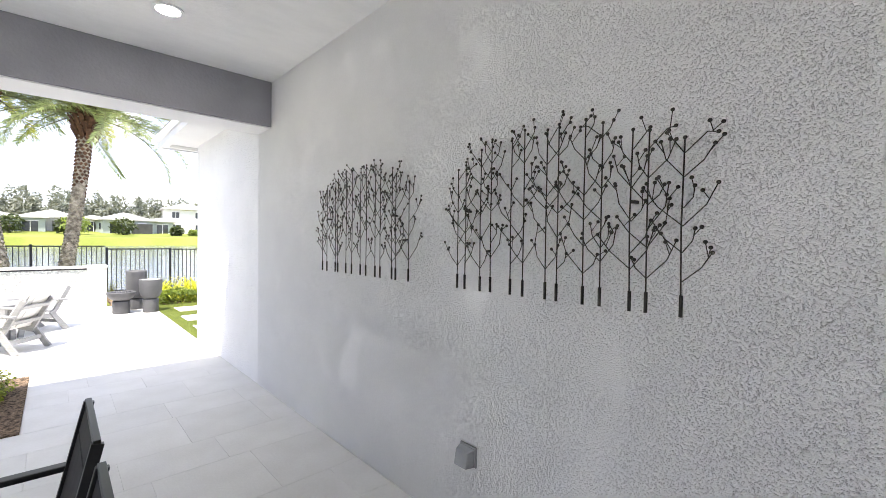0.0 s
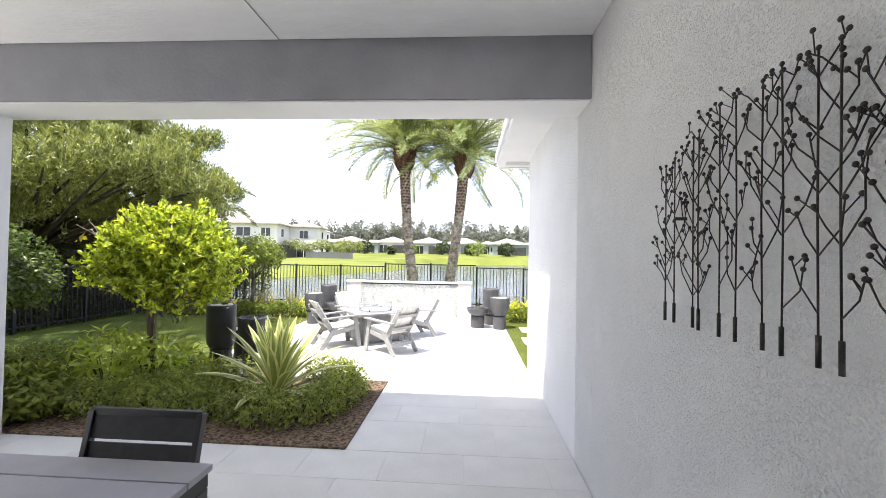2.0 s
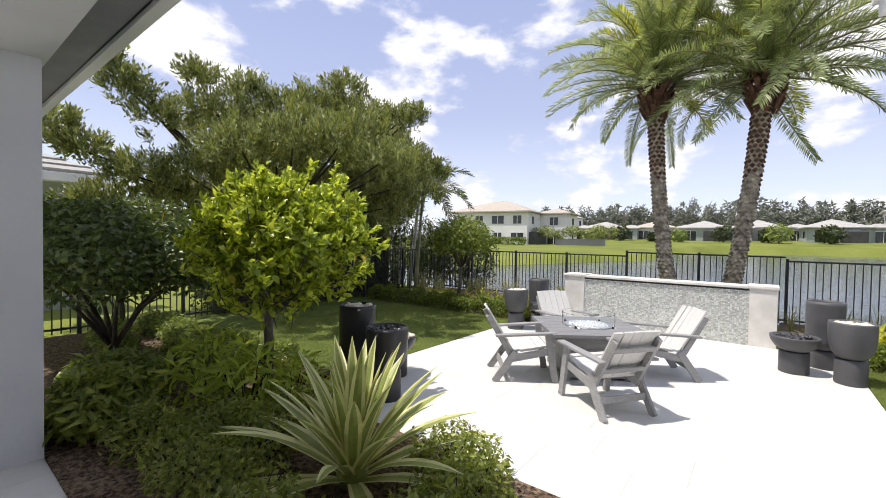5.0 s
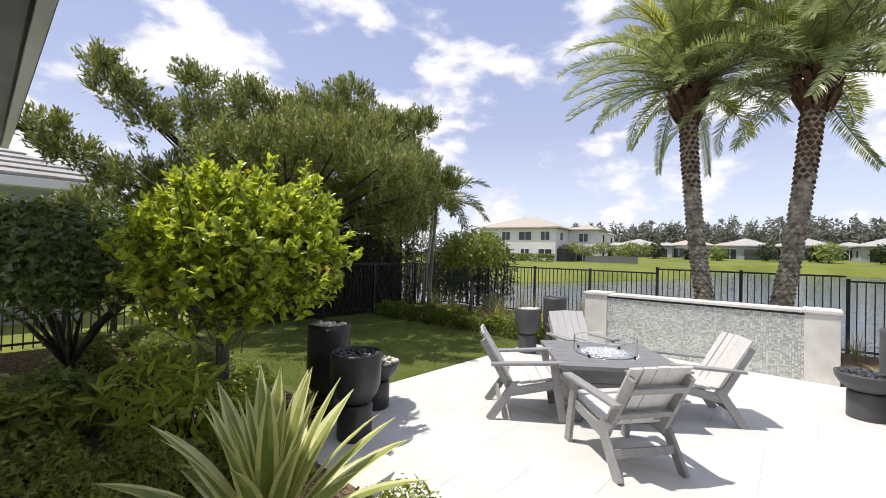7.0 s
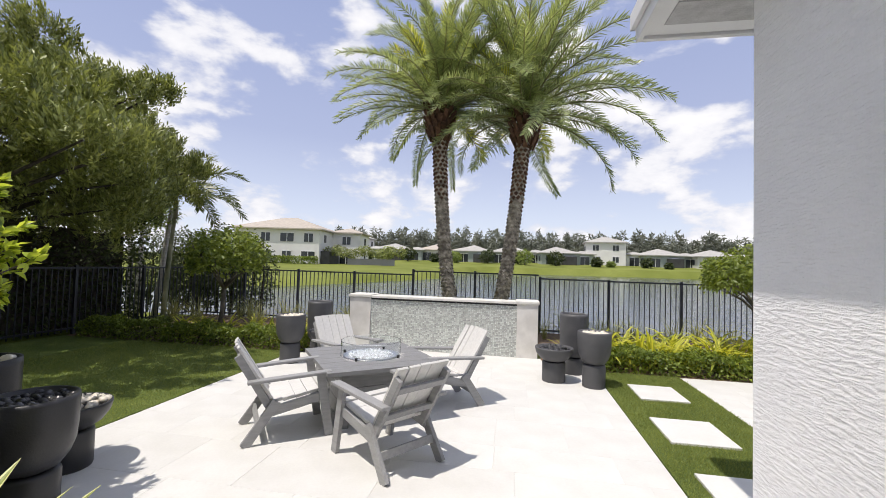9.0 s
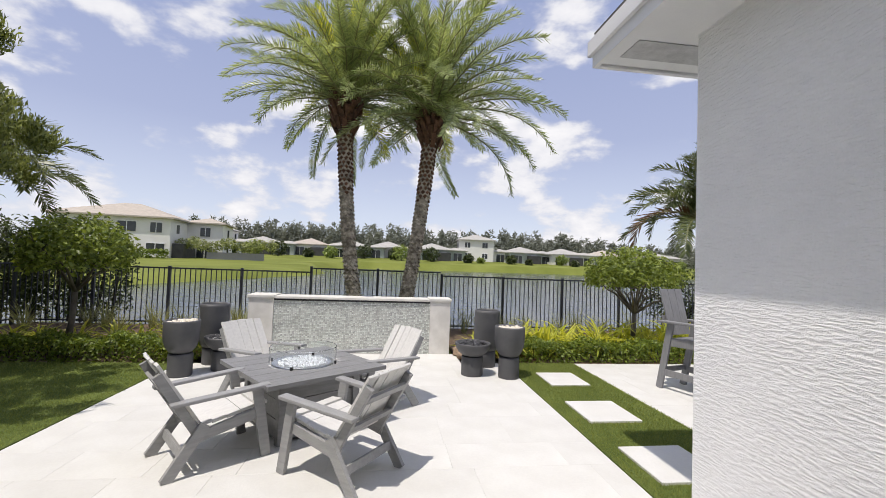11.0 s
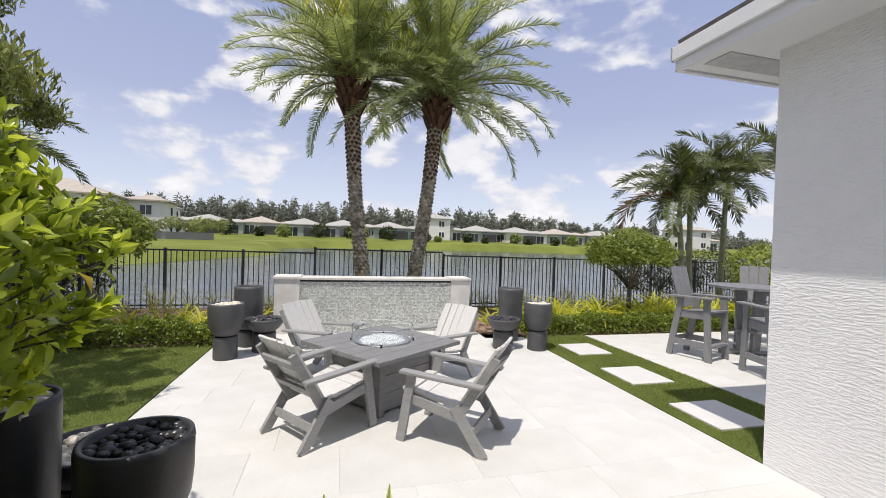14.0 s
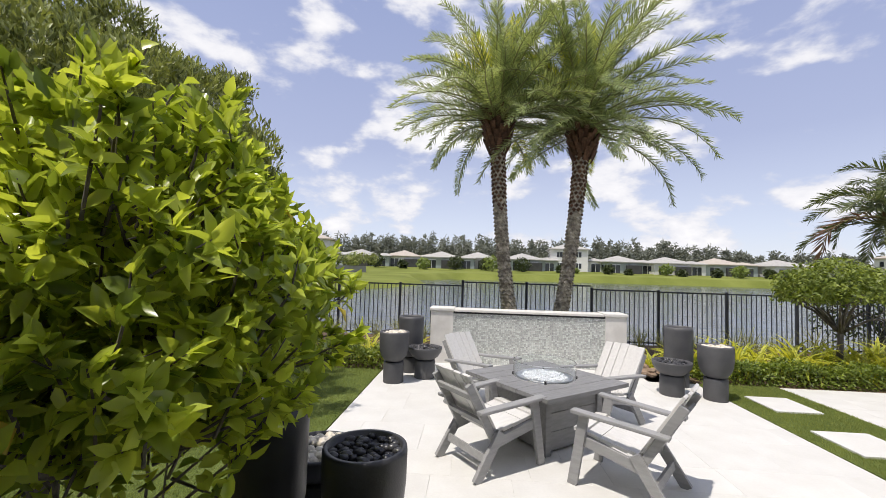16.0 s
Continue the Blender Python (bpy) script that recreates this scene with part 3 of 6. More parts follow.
setting("ceiling", Shape().span((-4.5, -4.25, 3.155), (WALL - 0.002, 4.12, 3.3)), CEILING, "white textured porch ceiling", "ceiling")
setting("ceiling_joint", Shape().span((-0.709, -4.2, 3.1505), (-0.701, 4.12, 3.1535)), BEAM, "thin grey board joint across the ceiling", "trim")
setting("beam", Shape().span((-8.6, 4.132, 2.712), (WALL - 0.002, 4.50, 3.3)), BEAM, "grey stucco beam over the porch opening", "beam", bevel=0.006)
setting("beam_soffit_trim", Shape().span((-8.6, 4.15, 2.700), (WALL - 0.004, 4.503, 2.711)), PAINT, "white painted underside of the beam", "trim")
setting("wall_inner", Shape().span((8.3, -4.0, -0.05), (8.55, 6.873, 2.99)).span((WALL + 0.252, -4.25, -0.05), (8.55, -4.002, 2.99)), STUCCO, "white stucco far walls of the house", "wall")
setting("roof_deck", Shape().span((WALL + 0.252, -4.25, 3.02), (8.55, 7.1, 3.1)), PAINT, "flat deck under the roof tiles", "roof")
# eaves: boxed soffit, fascia with a drip groove, and tiles above
ea = Shape().span((1.17, 4.50, 2.975), (WALL + 0.1, 7.58, 3.012)).span((WALL + 0.102, 7.13, 2.975), (8.9, 7.58, 3.012))
ea.span((-8.6, 4.502, 2.70), (WALL - 0.004, 4.53, 2.976))
# Same grey as the beam, darker than the white soffit boards.
setting("porch_soffit", Shape().span((-8.8, 4.532, 2.972), (1.15, 4.86, 3.01)), BEAM, "grey soffit board under the porch eaves", "soffit")
# Solid black strip takes the place of the shadow in this slit.
setting("soffit_gap", Shape().span((-8.8, 4.862, 2.99), (1.15, 4.885, 3.01)), BLACKMETAL, "black strip standing in for the shadow in the gap behind the fascia", "trim")
setting("soffit", ea, PAINT, "white boxed soffit under the eaves", "soffit")
fa = Shape().span((-8.8, 4.887, 2.955), (1.13, 4.965, 3.13)).span((1.13, 4.93, 2.955), (1.165, 7.62, 3.13)).span((1.165, 7.585, 2.955), (8.95, 7.62, 3.13))
fa.span((-8.8, 4.966, 3.04), (1.10, 4.985, 3.15)).span((1.10, 4.966, 3.04), (1.129, 7.64, 3.15)).span((1.10, 7.621, 3.04), (8.95, 7.64, 3.15))
setting("fascia", fa, PAINT, "white two-step fascia board along the eaves", "trim", bevel=0.004)
setting("soffit_vent", Shape().span((1.25, 7.24, 2.968), (5.6, 7.46, 2.974)), VENT, "grey louvred vent strip in the soffit", "vent")


def roof_plane(a, b, up_a, up_b, n=9):
    """Rows of overlapping tiles from the eave edge a-b to the upper edge."""
    s = Shape()
    a, b, ua, ub = map(Vector, (a, b, up_a, up_b))
    for i in range(n):
        t0, t1 = i / n, (i + 1.12) / n
        p = [a.lerp(ua, t0), b.lerp(ub, t0), b.lerp(ub, t1), a.lerp(ua, t1)]
        nrm = (p[1] - p[0]).cross(p[3] - p[0]).normalized()
        nrm = nrm if nrm.z > 0 else -nrm
        lo = [q + nrm * 0.055 for q in p[:2]] + [q + nrm * 0.012 for q in p[2:]]
        s.add(p + lo, [(4, 5, 6, 7), (0, 1, 5, 4), (1, 2, 6, 5), (3, 0, 4, 7)])
    return s


rt = roof_plane((1.15, 4.6, 3.15), (1.15, 7.60, 3.15), (4.4, 1.3, 4.6), (4.4, 4.35, 4.6), 12)
r2 = roof_plane((1.15, 7.60, 3.15), (8.95, 7.60, 3.15), (4.4, 4.35, 4.6), (6.0, 4.35, 4.6), 12)
rt.add(r2.v, r2.f)
r3 = roof_plane((-5.0, 5.0, 3.15), (1.09, 5.0, 3.15), (-5.0, 0.5, 5.1), (1.09, 0.5, 5.1), 14)
rt.add(r3.v, r3.f)
r4 = roof_plane((-8.8, 5.0, 3.15), (-5.002, 5.0, 3.15), (-8.8, 4.0, 3.583), (-5.002, 4.0, 3.583), 3)
rt.add(r4.v, r4.f)
setting("roof", rt, ROOFDARK, "dark flat-tile roof of the house", "roof")

# downlight
dl = thing("downlight", "round white recessed ceiling downlight", "ceiling light", m=pose(0.53, 3.27, 3.155))
part("trim_ring", Shape().lathe([(0.095, 0.0), (0.10, -0.012), (0.075, -0.012), (0.07, -0.003)], 36), PAINT, dl, smooth=False)
part("lens", Shape().lathe([(0.069, -0.002), (0.069, -0.007)], 36), LAMP, dl, "glowing frosted lens")

# weatherproof outlet
ol = thing("outdoor_outlet", "grey in-use cover over a wall outlet", "outlet", m=pose(WALL, 1.34, 0.45) @ Matrix.Diagonal((1, 0.95, 0.72, 1)))
part("back_plate", Shape().span((-0.012, -0.06, -0.075), (-0.002, 0.06, 0.075)), PLASTIC, ol, bevel=0.004)
cv = Shape()
cv.add([(-0.013, -0.055, -0.07), (-0.013, 0.055, -0.07), (-0.013, 0.055, 0.07), (-0.013, -0.055, 0.07),
        (-0.075, -0.045, -0.06), (-0.075, 0.045, -0.06), (-0.06, 0.045, 0.05), (-0.06, -0.045, 0.05)],
       [(0, 1, 2, 3), (7, 6, 5, 4), (0, 4, 5, 1), (1, 5, 6, 2), (2, 6, 7, 3), (3, 7, 4, 0)])
part("bubble_cover", cv, PLASTIC, ol, "translucent grey hinged bubble cover", bevel=0.008)

# ---- pots ----


def pebbles(shape, radius, z, n, size, seed):
    r = random.Random(seed)
    for i in range(n):
        a, d = r.uniform(0, 6.28), radius * math.sqrt(r.random())
        s = size * r.uniform(0.7, 1.2)
        shape.blob((d * math.cos(a), d * math.sin(a), z + r.uniform(-0.01, 0.018)), (s, s * r.uniform(0.6, 0.9), s * 0.6), i + seed, 0.3, 4, 7)
    return shape


def pot(kind, x, y, fill, label, group, clay):
    t = thing("planter", label, "planter", group, pose(x, y, 0, 0, 0, (x * 77) % 360))
    if kind == "tall":
        part("vessel", Shape().lathe([(0.10, 0.235), (0.145, 0.245), (0.178, 0.30), (0.188, 0.38), (0.19, 0.80), (0.188, 0.84), (0.168, 0.84), (0.165, 0.80), (0.02, 0.79)] if fill else [(0.10, 0.235), (0.145, 0.245), (0.178, 0.30), (0.188, 0.38), (0.19, 0.80), (0.188, 0.84), (0.168, 0.84), (0.164, 0.80), (0.158, 0.36), (0.02, 0.34)], 48), clay, t, smooth=True)
        part("pedestal", Shape().lathe([(0.137, 0.0), (0.14, 0.01), (0.14, 0.215), (0.132, 0.232), (0.05, 0.233)], 40), clay, t, smooth=True)
        r, z = 0.155, 0.805
    elif kind == "urn":
        part("vessel", Shape().lathe([(0.100, 0.285), (0.132, 0.30), (0.173, 0.36), (0.196, 0.43), (0.204, 0.52), (0.206, 0.67), (0.202, 0.69), (0.180, 0.69), (0.177, 0.655), (0.018, 0.645)], 48), clay, t, smooth=True)
        part("pedestal", Shape().lathe([(0.137, 0.0), (0.140, 0.012), (0.140, 0.262), (0.133, 0.282), (0.046, 0.283)], 40), clay, t, smooth=True)
        r, z = 0.168, 0.655
    else:
        part("vessel", Shape().lathe([(0.10, 0.262), (0.135, 0.27), (0.19, 0.31), (0.232, 0.37), (0.246, 0.425), (0.244, 0.44), (0.226, 0.44), (0.222, 0.42), (0.02, 0.40)], 48), clay, t, smooth=True)
        part("pedestal", Shape().lathe([(0.146, 0.0), (0.15, 0.012), (0.15, 0.242), (0.142, 0.26), (0.05, 0.261)], 40), clay, t, smooth=True)
        r, z = 0.21, 0.42
    if fill:
        light = fill == "pale"
        st = part("pebble_fill", pebbles(Shape(), r, z, (85 if kind != "bowl" else 100) if not light else 48, 0.030 if not light else 0.043, int(abs(x) * 100)),
                  PEBBLE_PALE if light else PEBBLE_BLACK, t, "cream river pebbles" if light else "polished black pebbles", smooth=True)
        stuff(st)
    return t


for bx, by, kind, fill in ((-2.755, 6.84, "tall", "pale"), (-2.235, 6.76, "urn", "black"), (-2.66, 7.30, "bowl", "pale")):
    pot(kind, bx, by, fill, {"tall": "tall black cylinder planter topped with pale pebbles", "urn": "black urn planter filled with black pebbles",
                             "bowl": "low black bowl planter heaped with cream pebbles"}[kind], "planters beside the planting bed", BLACKPOT)
for bx, by, kind, fill in ((1.25, 11.0, "tall", ""), (1.42, 10.38, "urn", "pale"), (0.94, 10.52, "bowl", "black")):
    pot(kind, bx, by, fill, {"tall": "tall empty charcoal cylinder planter", "urn": "charcoal urn planter topped with pale pebbles",
                             "bowl": "low charcoal bowl planter filled with black pebbles"}[kind], "planters at the turf strip", CHARCOAL)
for bx, by, kind, fill in ((-2.66, 11.1, "tall", ""), (-2.80, 10.47, "urn", "pale"), (-2.40, 10.78, "bowl", "black")):
    pot(kind, bx, by, fill, {"tall": "tall empty charcoal cylinder planter", "urn": "charcoal urn planter topped with pale pebbles",
                             "bowl": "low charcoal bowl planter filled with black pebbles"}[kind], "planters at the lawn corner", CHARCOAL)

# ---- fountain wall ----
fw = thing("fountain_wall", "low garden wall with grey glass mosaic between shell-stone piers", "fountain wall")
FX0, FX1, FY = -2.43, 0.80, 11.78
part("core", Shape().span((FX0 + 0.38, FY + 0.012, -0.02), (FX1 - 0.34, FY + 0.34, 0.836)), COPING, fw)
for px0, px1 in ((FX0, FX0 + 0.38), (FX1 - 0.34, FX1)):
    part("pier", Shape().span((px0, FY - 0.02, -0.02), (px1, FY + 0.36, 0.867)), COPING, fw, "smooth ivory stone pier", bevel=0.006)
    part("pier_cap", Shape().span((px0 - 0.02, FY - 0.045, 0.868), (px1 + 0.02, FY + 0.385, 0.922)), COPING, fw, bevel=0.014)
part("coping", Shape().span((FX0 + 0.402, FY - 0.03, 0.866), (FX1 - 0.362, FY + 0.37, 0.905)), COPING, fw, "white stone coping over a water slot", bevel=0.008)
part("spill_slot", Shape().span((FX0 + 0.381, FY - 0.004, 0.838), (FX1 - 0.341, FY + 0.34, 0.865)), BLACKMETAL, fw, "dark water spill slot")
ms = Shape()
mx, mz = (FX1 - 0.34) - (FX0 + 0.38), 0.836
nx, nz = 84, 34
for i in range(nx):
    for j in range(nz):
        x0, x1 = FX0 + 0.38 + mx * (i + 0.06) / nx, FX0 + 0.38 + mx * (i + 0.94) / nx
        z0, z1 = mz * (j + 0.07) / nz, mz * (j + 0.93) / nz
        y0 = FY + 0.001 * rng.random()
        ms.add([(x0, FY + 0.012, z0), (x1, FY + 0.012, z0), (x1, FY + 0.012, z1), (x0, FY + 0.012, z1), (x0 + 0.002, y0, z0 + 0.002), (x1 - 0.002, y0, z0 + 0.002), (x1 - 0.002, y0, z1 - 0.002), (x0 + 0.002, y0, z1 - 0.002)],
               [(4, 5, 6, 7), (0, 1, 5, 4), (1, 2, 6, 5), (2, 3, 7, 6), (3, 0, 4, 7)])
stuff(part("mosaic", ms, MOSAIC, fw, "grey and pearl glass mosaic tiles"))
for i, (rx, ry, rs) in enumerate(((1.02, 11.45, 0.11), (1.2, 11.62, 0.09), (1.0, 11.72, 0.13))):
    tagged(part("rock", Shape().blob((0, 0, rs * 0.5), (rs * 1.2, rs, rs * 0.7), i, 0.5, 8, 12), STONE, None, "rough brown garden rock beside the wall", smooth=False), category="rock").location = (rx, ry, 0)

# ---- fire table and lounge chairs ----
TROT = 37.5
ft = thing("fire_table", "square slate-grey fire table with a round glass-filled burner", "fire table", m=pose(-1.015, 8.885, 0, 0, 0, TROT))
for i in range(6):
    a0, a1 = -0.55 + i * 1.1 / 6 + 0.002, -0.55 + (i + 1) * 1.1 / 6 - 0.002
    for b0, b1 in (((-0.55, -0.281), (0.281, 0.55)) if i in (2, 3) else ((-0.55, 0.55),)):
        part("top_board", Shape().span((b0, a0, 0.513), (b1, a1, 0.55)), TABLEBOARD, ft, bevel=0.003)
part("centre_plate", Shape().span((-0.279, -0.182, 0.516), (0.279, 0.182, 0.548)), TABLEBOARD, ft)
part("base_core", Shape().span((-0.335, -0.335, 0.02), (0.335, 0.335, 0.512)), TABLEBOARD, ft)
for s in (-1, 1):
    for i in range(3):
        z0, z1 = 0.03 + i * 0.16, 0.03 + (i + 1) * 0.16 - 0.005
        part("side_board", Shape().span((s * 0.345 - 0.01, -0.335, z0), (s * 0.345 + 0.01, 0.335, z1)), TABLEBOARD, ft, bevel=0.002)
        part("side_board", Shape().span((-0.335, s * 0.345 - 0.01, z0), (0.335, s * 0.345 + 0.01, z1)), TABLEBOARD, ft, bevel=0.002)
    for q in (-1, 1):
        part("corner_post", Shape().span((s * 0.345 - 0.035, q * 0.345 - 0.035, 0.0), (s * 0.345 + 0.035, q * 0.345 + 0.035, 0.512)), TABLEBOARD, ft, bevel=0.004)
bn = part("burner_pan", Shape().lathe([(0.268, 0.551), (0.276, 0.558), (0.270, 0.561), (0.232, 0.556), (0.22, 0.552)], 48), STEEL, ft, "round steel burner pan", smooth=True)
gl = Shape()
rg = random.Random(5)
for i in range(560):
    a, d = rg.uniform(0, 6.28), 0.22 * math.sqrt(rg.random())
    s = rg.uniform(0.006, 0.012)
    gl.box((d * math.cos(a), d * math.sin(a), 0.556 + rg.uniform(0, 0.012)), (s, s, s), Euler((rg.uniform(0, 3), rg.uniform(0, 3), 0)).to_matrix())
stuff(part("fire_glass", gl, FIREGLASS, bn, "sparkling clear fire glass"))
wg = Shape().lathe([(0.293, 0.556), (0.300, 0.556), (0.300, 0.70), (0.2965, 0.704), (0.293, 0.70), (0.293, 0.556)], 96)
wg.f = wg.f[:-2]
guard = part("wind_guard", wg, GLASS, ft, "clear round glass wind guard")
guard.visible_shadow = False
for k in range(4):
    a = math.radians(45 + 90 * k)
    part("guard_clip", Shape().box((0.30 * math.cos(a), 0.30 * math.sin(a), 0.563), (0.02, 0.02, 0.03), Matrix.Rotation(a, 3, "Z")), BLACKMETAL, guard)


def lounge_chair():
    c = thing("lounge_chair", "two-tone grey slatted lounge chair, pale boards in a slate frame", "chair", "lounge chairs round the fire table")
    for s in (-1, 1):
        x = s * 0.262
        part("front_leg", Shape().plank((x, 0.245, 0.53), (x, 0.33, 0.0), 0.072, 0.034, (0, 1, 0)), DARKBOARD, c, bevel=0.004)
        part("back_leg", Shape().plank((x * 0.985, -0.10, 0.335), (x * 0.985, -0.33, 0.0), 0.075, 0.032, (0, 1, 0)), DARKBOARD, c, bevel=0.004)
        part("seat_rail", Shape().plank((x * 0.93, 0.31, 0.345), (x * 0.93, -0.17, 0.245), 0.032, 0.075), DARKBOARD, c, bevel=0.004)
        part("back_rail", Shape().plank((x * 0.86, -0.125, 0.24), (x * 0.86, -0.40, 0.715), 0.034, 0.06), DARKBOARD, c, bevel=0.004)
        part("armrest", Shape().plank((x * 1.09, 0.33, 0.545), (x * 1.0, -0.325, 0.505), 0.082, 0.026), DARKBOARD, c, bevel=0.008)
    for i in range(5):
        y = 0.29 - i * 0.097
        z = 0.40 - 0.095 * (i / 4) + 0.012 * ((i - 1) / 2) ** 2 - (0.006 if i == 0 else 0)
        part("seat_board", Shape().box((0, y, z), (0.465, 0.0955, 0.024), Matrix.Rotation(radians(12 if i else -3), 3, "X")), PALEBOARD, c, bevel=0.002)
    for i in range(5):
        u = (i - 2) * 0.094
        bow = 0.016 * (1 - (abs(i - 2) / 2) ** 2)
        part("back_board", Shape().plank((u, -0.115 - bow, 0.315), (u * 1.03, -0.40 - bow, 0.79 - 0.004 * abs(i - 2)), 0.0915, 0.02), PALEBOARD, c, bevel=0.003)
    for t in (0.28, 0.72):
        y, z = -0.13 - 0.285 * t, 0.28 + 0.475 * t
        part("back_crossbar", Shape().plank((-0.21, y - 0.035, z), (0.21, y - 0.035, z), 0.055, 0.024, (0, -0.5, 0.85)), DARKBOARD, c, bevel=0.004)
    part("front_apron", Shape().plank((-0.23, 0.315, 0.345), (0.23, 0.315, 0.345), 0.06, 0.024, (0, 0, 1)), DARKBOARD, c, bevel=0.003)
    part("back_stretcher", Shape().plank((-0.25, -0.235, 0.15), (0.25, -0.235, 0.15), 0.06, 0.024, (0, 0.2, 1)), DARKBOARD, c, bevel=0.003)
    return c


ch = lounge_chair()
CHAIRS = [(-0.535, 7.965, 53.6), (-1.565, 8.25, -52.8), (-0.33, 9.33, 126), (-1.60, 9.66, -128)]
ch.matrix_basis = pose(CHAIRS[0][0], CHAIRS[0][1], 0, 0, 0, CHAIRS[0][2])
for x, y, a in CHAIRS[1:]:
    copy_thing(ch, pose(x, y, 0, 0, 0, a))

# ---- bar set ----


def bar_chair():
    c = thing("bar_chair", "tall grey slatted bar chair with armrests", "chair", "bar chairs round the bar table")
    for s in (-1, 1):
        x = s * 0.235
        part("front_leg", Shape().plank((x, 0.21, 0.79), (x, 0.26, 0.0), 0.085, 0.034, (0, 1, 0)), BARBOARD, c, bevel=0.004)
        part("back_leg", Shape().plank((x, -0.13, 0.79), (x, -0.285, 0.0), 0.085, 0.034, (0, 1, 0)), BARBOARD, c, bevel=0.004)
        part("seat_rail", Shape().plank((x * 0.93, 0.25, 0.575), (x * 0.93, -0.21, 0.555), 0.03, 0.085), BARBOARD, c, bevel=0.003)
        part("armrest", Shape().plank((x * 1.13, 0.31, 0.805), (x * 1.05, -0.28, 0.795), 0.11, 0.026), BARBOARD, c, bevel=0.008)
        part("foot_rail", Shape().plank((x, 0.24, 0.20), (x, -0.24, 0.20), 0.026, 0.075, (1, 0, 0)), BARBOARD, c, bevel=0.003)
    for i in range(5):
        part("seat_board", Shape().box((0, 0.225 - i * 0.094, 0.625 - 0.008 * i), (0.47, 0.088, 0.022), Matrix.Rotation(radians(4), 3, "X")), BARBOARD, c, bevel=0.003)
    for i in range(3):
        u = (i - 1) * 0.135
        part("back_board", Shape().plank((u * 0.9, -0.17, 0.64), (u * 1.05, -0.325, 1.175), 0.13, 0.02), BARBOARD, c, bevel=0.004)
    part("back_crossbar", Shape().plank((-0.22, -0.265, 0.83), (0.22, -0.265, 0.83), 0.07, 0.024, (0, -0.25, 1)), BARBOARD, c, bevel=0.003)
    part("foot_rest", Shape().plank((-0.235, 0.255, 0.20), (0.235, 0.255, 0.20), 0.075, 0.03, (0, 1, 0)), BARBOARD, c, bevel=0.003)
    part("back_stretcher", Shape().plank((-0.235, -0.25, 0.22), (0.235, -0.25, 0.22), 0.06, 0.024, (0, 0, 1)), BARBOARD, c, bevel=0.003)
    return c


bc = bar_chair()
bc.matrix_basis = pose(3.62, 9.70, 0, 0, 0, 197.5) @ Matrix.Diagonal((1, 1, 1.09, 1))
for x, y, a in ((5.45, 10.38, 131), (3.80, 8.72, -15)):
    copy_thing(bc, pose(x, y, 0, 0, 0, a))
bt = thing("bar_table", "round grey slatted bar table on a splayed pedestal", "table", m=pose(4.52, 9.68, 0, 0, 0, 20) @ Matrix.Diagonal((1.03, 1.03, 1.075, 1)))
for i in range(7):
    y0, y1 = -0.52 + i * 1.04 / 7 + 0.003, -0.52 + (i + 1) * 1.04 / 7 - 0.003
    ys = [y0 + (y1 - y0) * k / 4 for k in range(5)]
    edge = [(math.sqrt(max(0.53 ** 2 - y * y, 0.0004)), y) for y in ys]
    ring = [(x, y) for x, y in edge] + [(-x, y) for x, y in reversed(edge)]
    m = len(ring)
    part("top_board", Shape().add([(x, y, z) for z in (0.925, 0.955) for x, y in ring], [tuple(range(m - 1, -1, -1)), tuple(range(m, 2 * m))] + [(k, (k + 1) % m, m + (k + 1) % m, m + k) for k in range(m)]), BARBOARD, bt)
for k in range(4):
    a = radians(45 + 90 * k)
    d = Vector((math.cos(a), math.sin(a), 0))
    part("leg", Shape().plank(d * 0.16 + Vector((0, 0, 0.92)), d * 0.10 + Vector((0, 0, 0.03)), 0.09, 0.035, d), BARBOARD, bt, bevel=0.004)
    part("foot", Shape().plank(d * 0.05 + Vector((0, 0, 0.035)), d * 0.38 + Vector((0, 0, 0.03)), 0.06, 0.06, (-d.y, d.x, 0)), BARBOARD, bt, bevel=0.006)
part("shelf_ring", Shape().box((0, 0, 0.34), (0.32, 0.32, 0.03)), BARBOARD, bt, bevel=0.004)

# ---- porch dining set ----
dt = thing("dining_table", "dark grey slatted metal outdoor dining table", "table", m=pose(-0.79, 1.72, 0))
for i in range(14):
    y1 = 1.06 - i * 0.151
    part("top_slat", Shape().span((-0.5, y1 - 0.143, 0.712), (0.5, y1, 0.738)), TABLEMETAL, dt, bevel=0.003)
for s in (-1, 1):
    part("side_apron", Shape().span((s * 0.47 - 0.022, -1.04, 0.655), (s * 0.47 + 0.022, 1.045, 0.711)), BLACKMETAL, dt, bevel=0.003)
    for q in (-1, 1):
        part("leg", Shape().span((s * 0.455 - 0.04, q * 1.0 - 0.04, 0.0), (s * 0.455 + 0.04, q * 1.0 + 0.04, 0.654)), BLACKMETAL, dt, bevel=0.004)


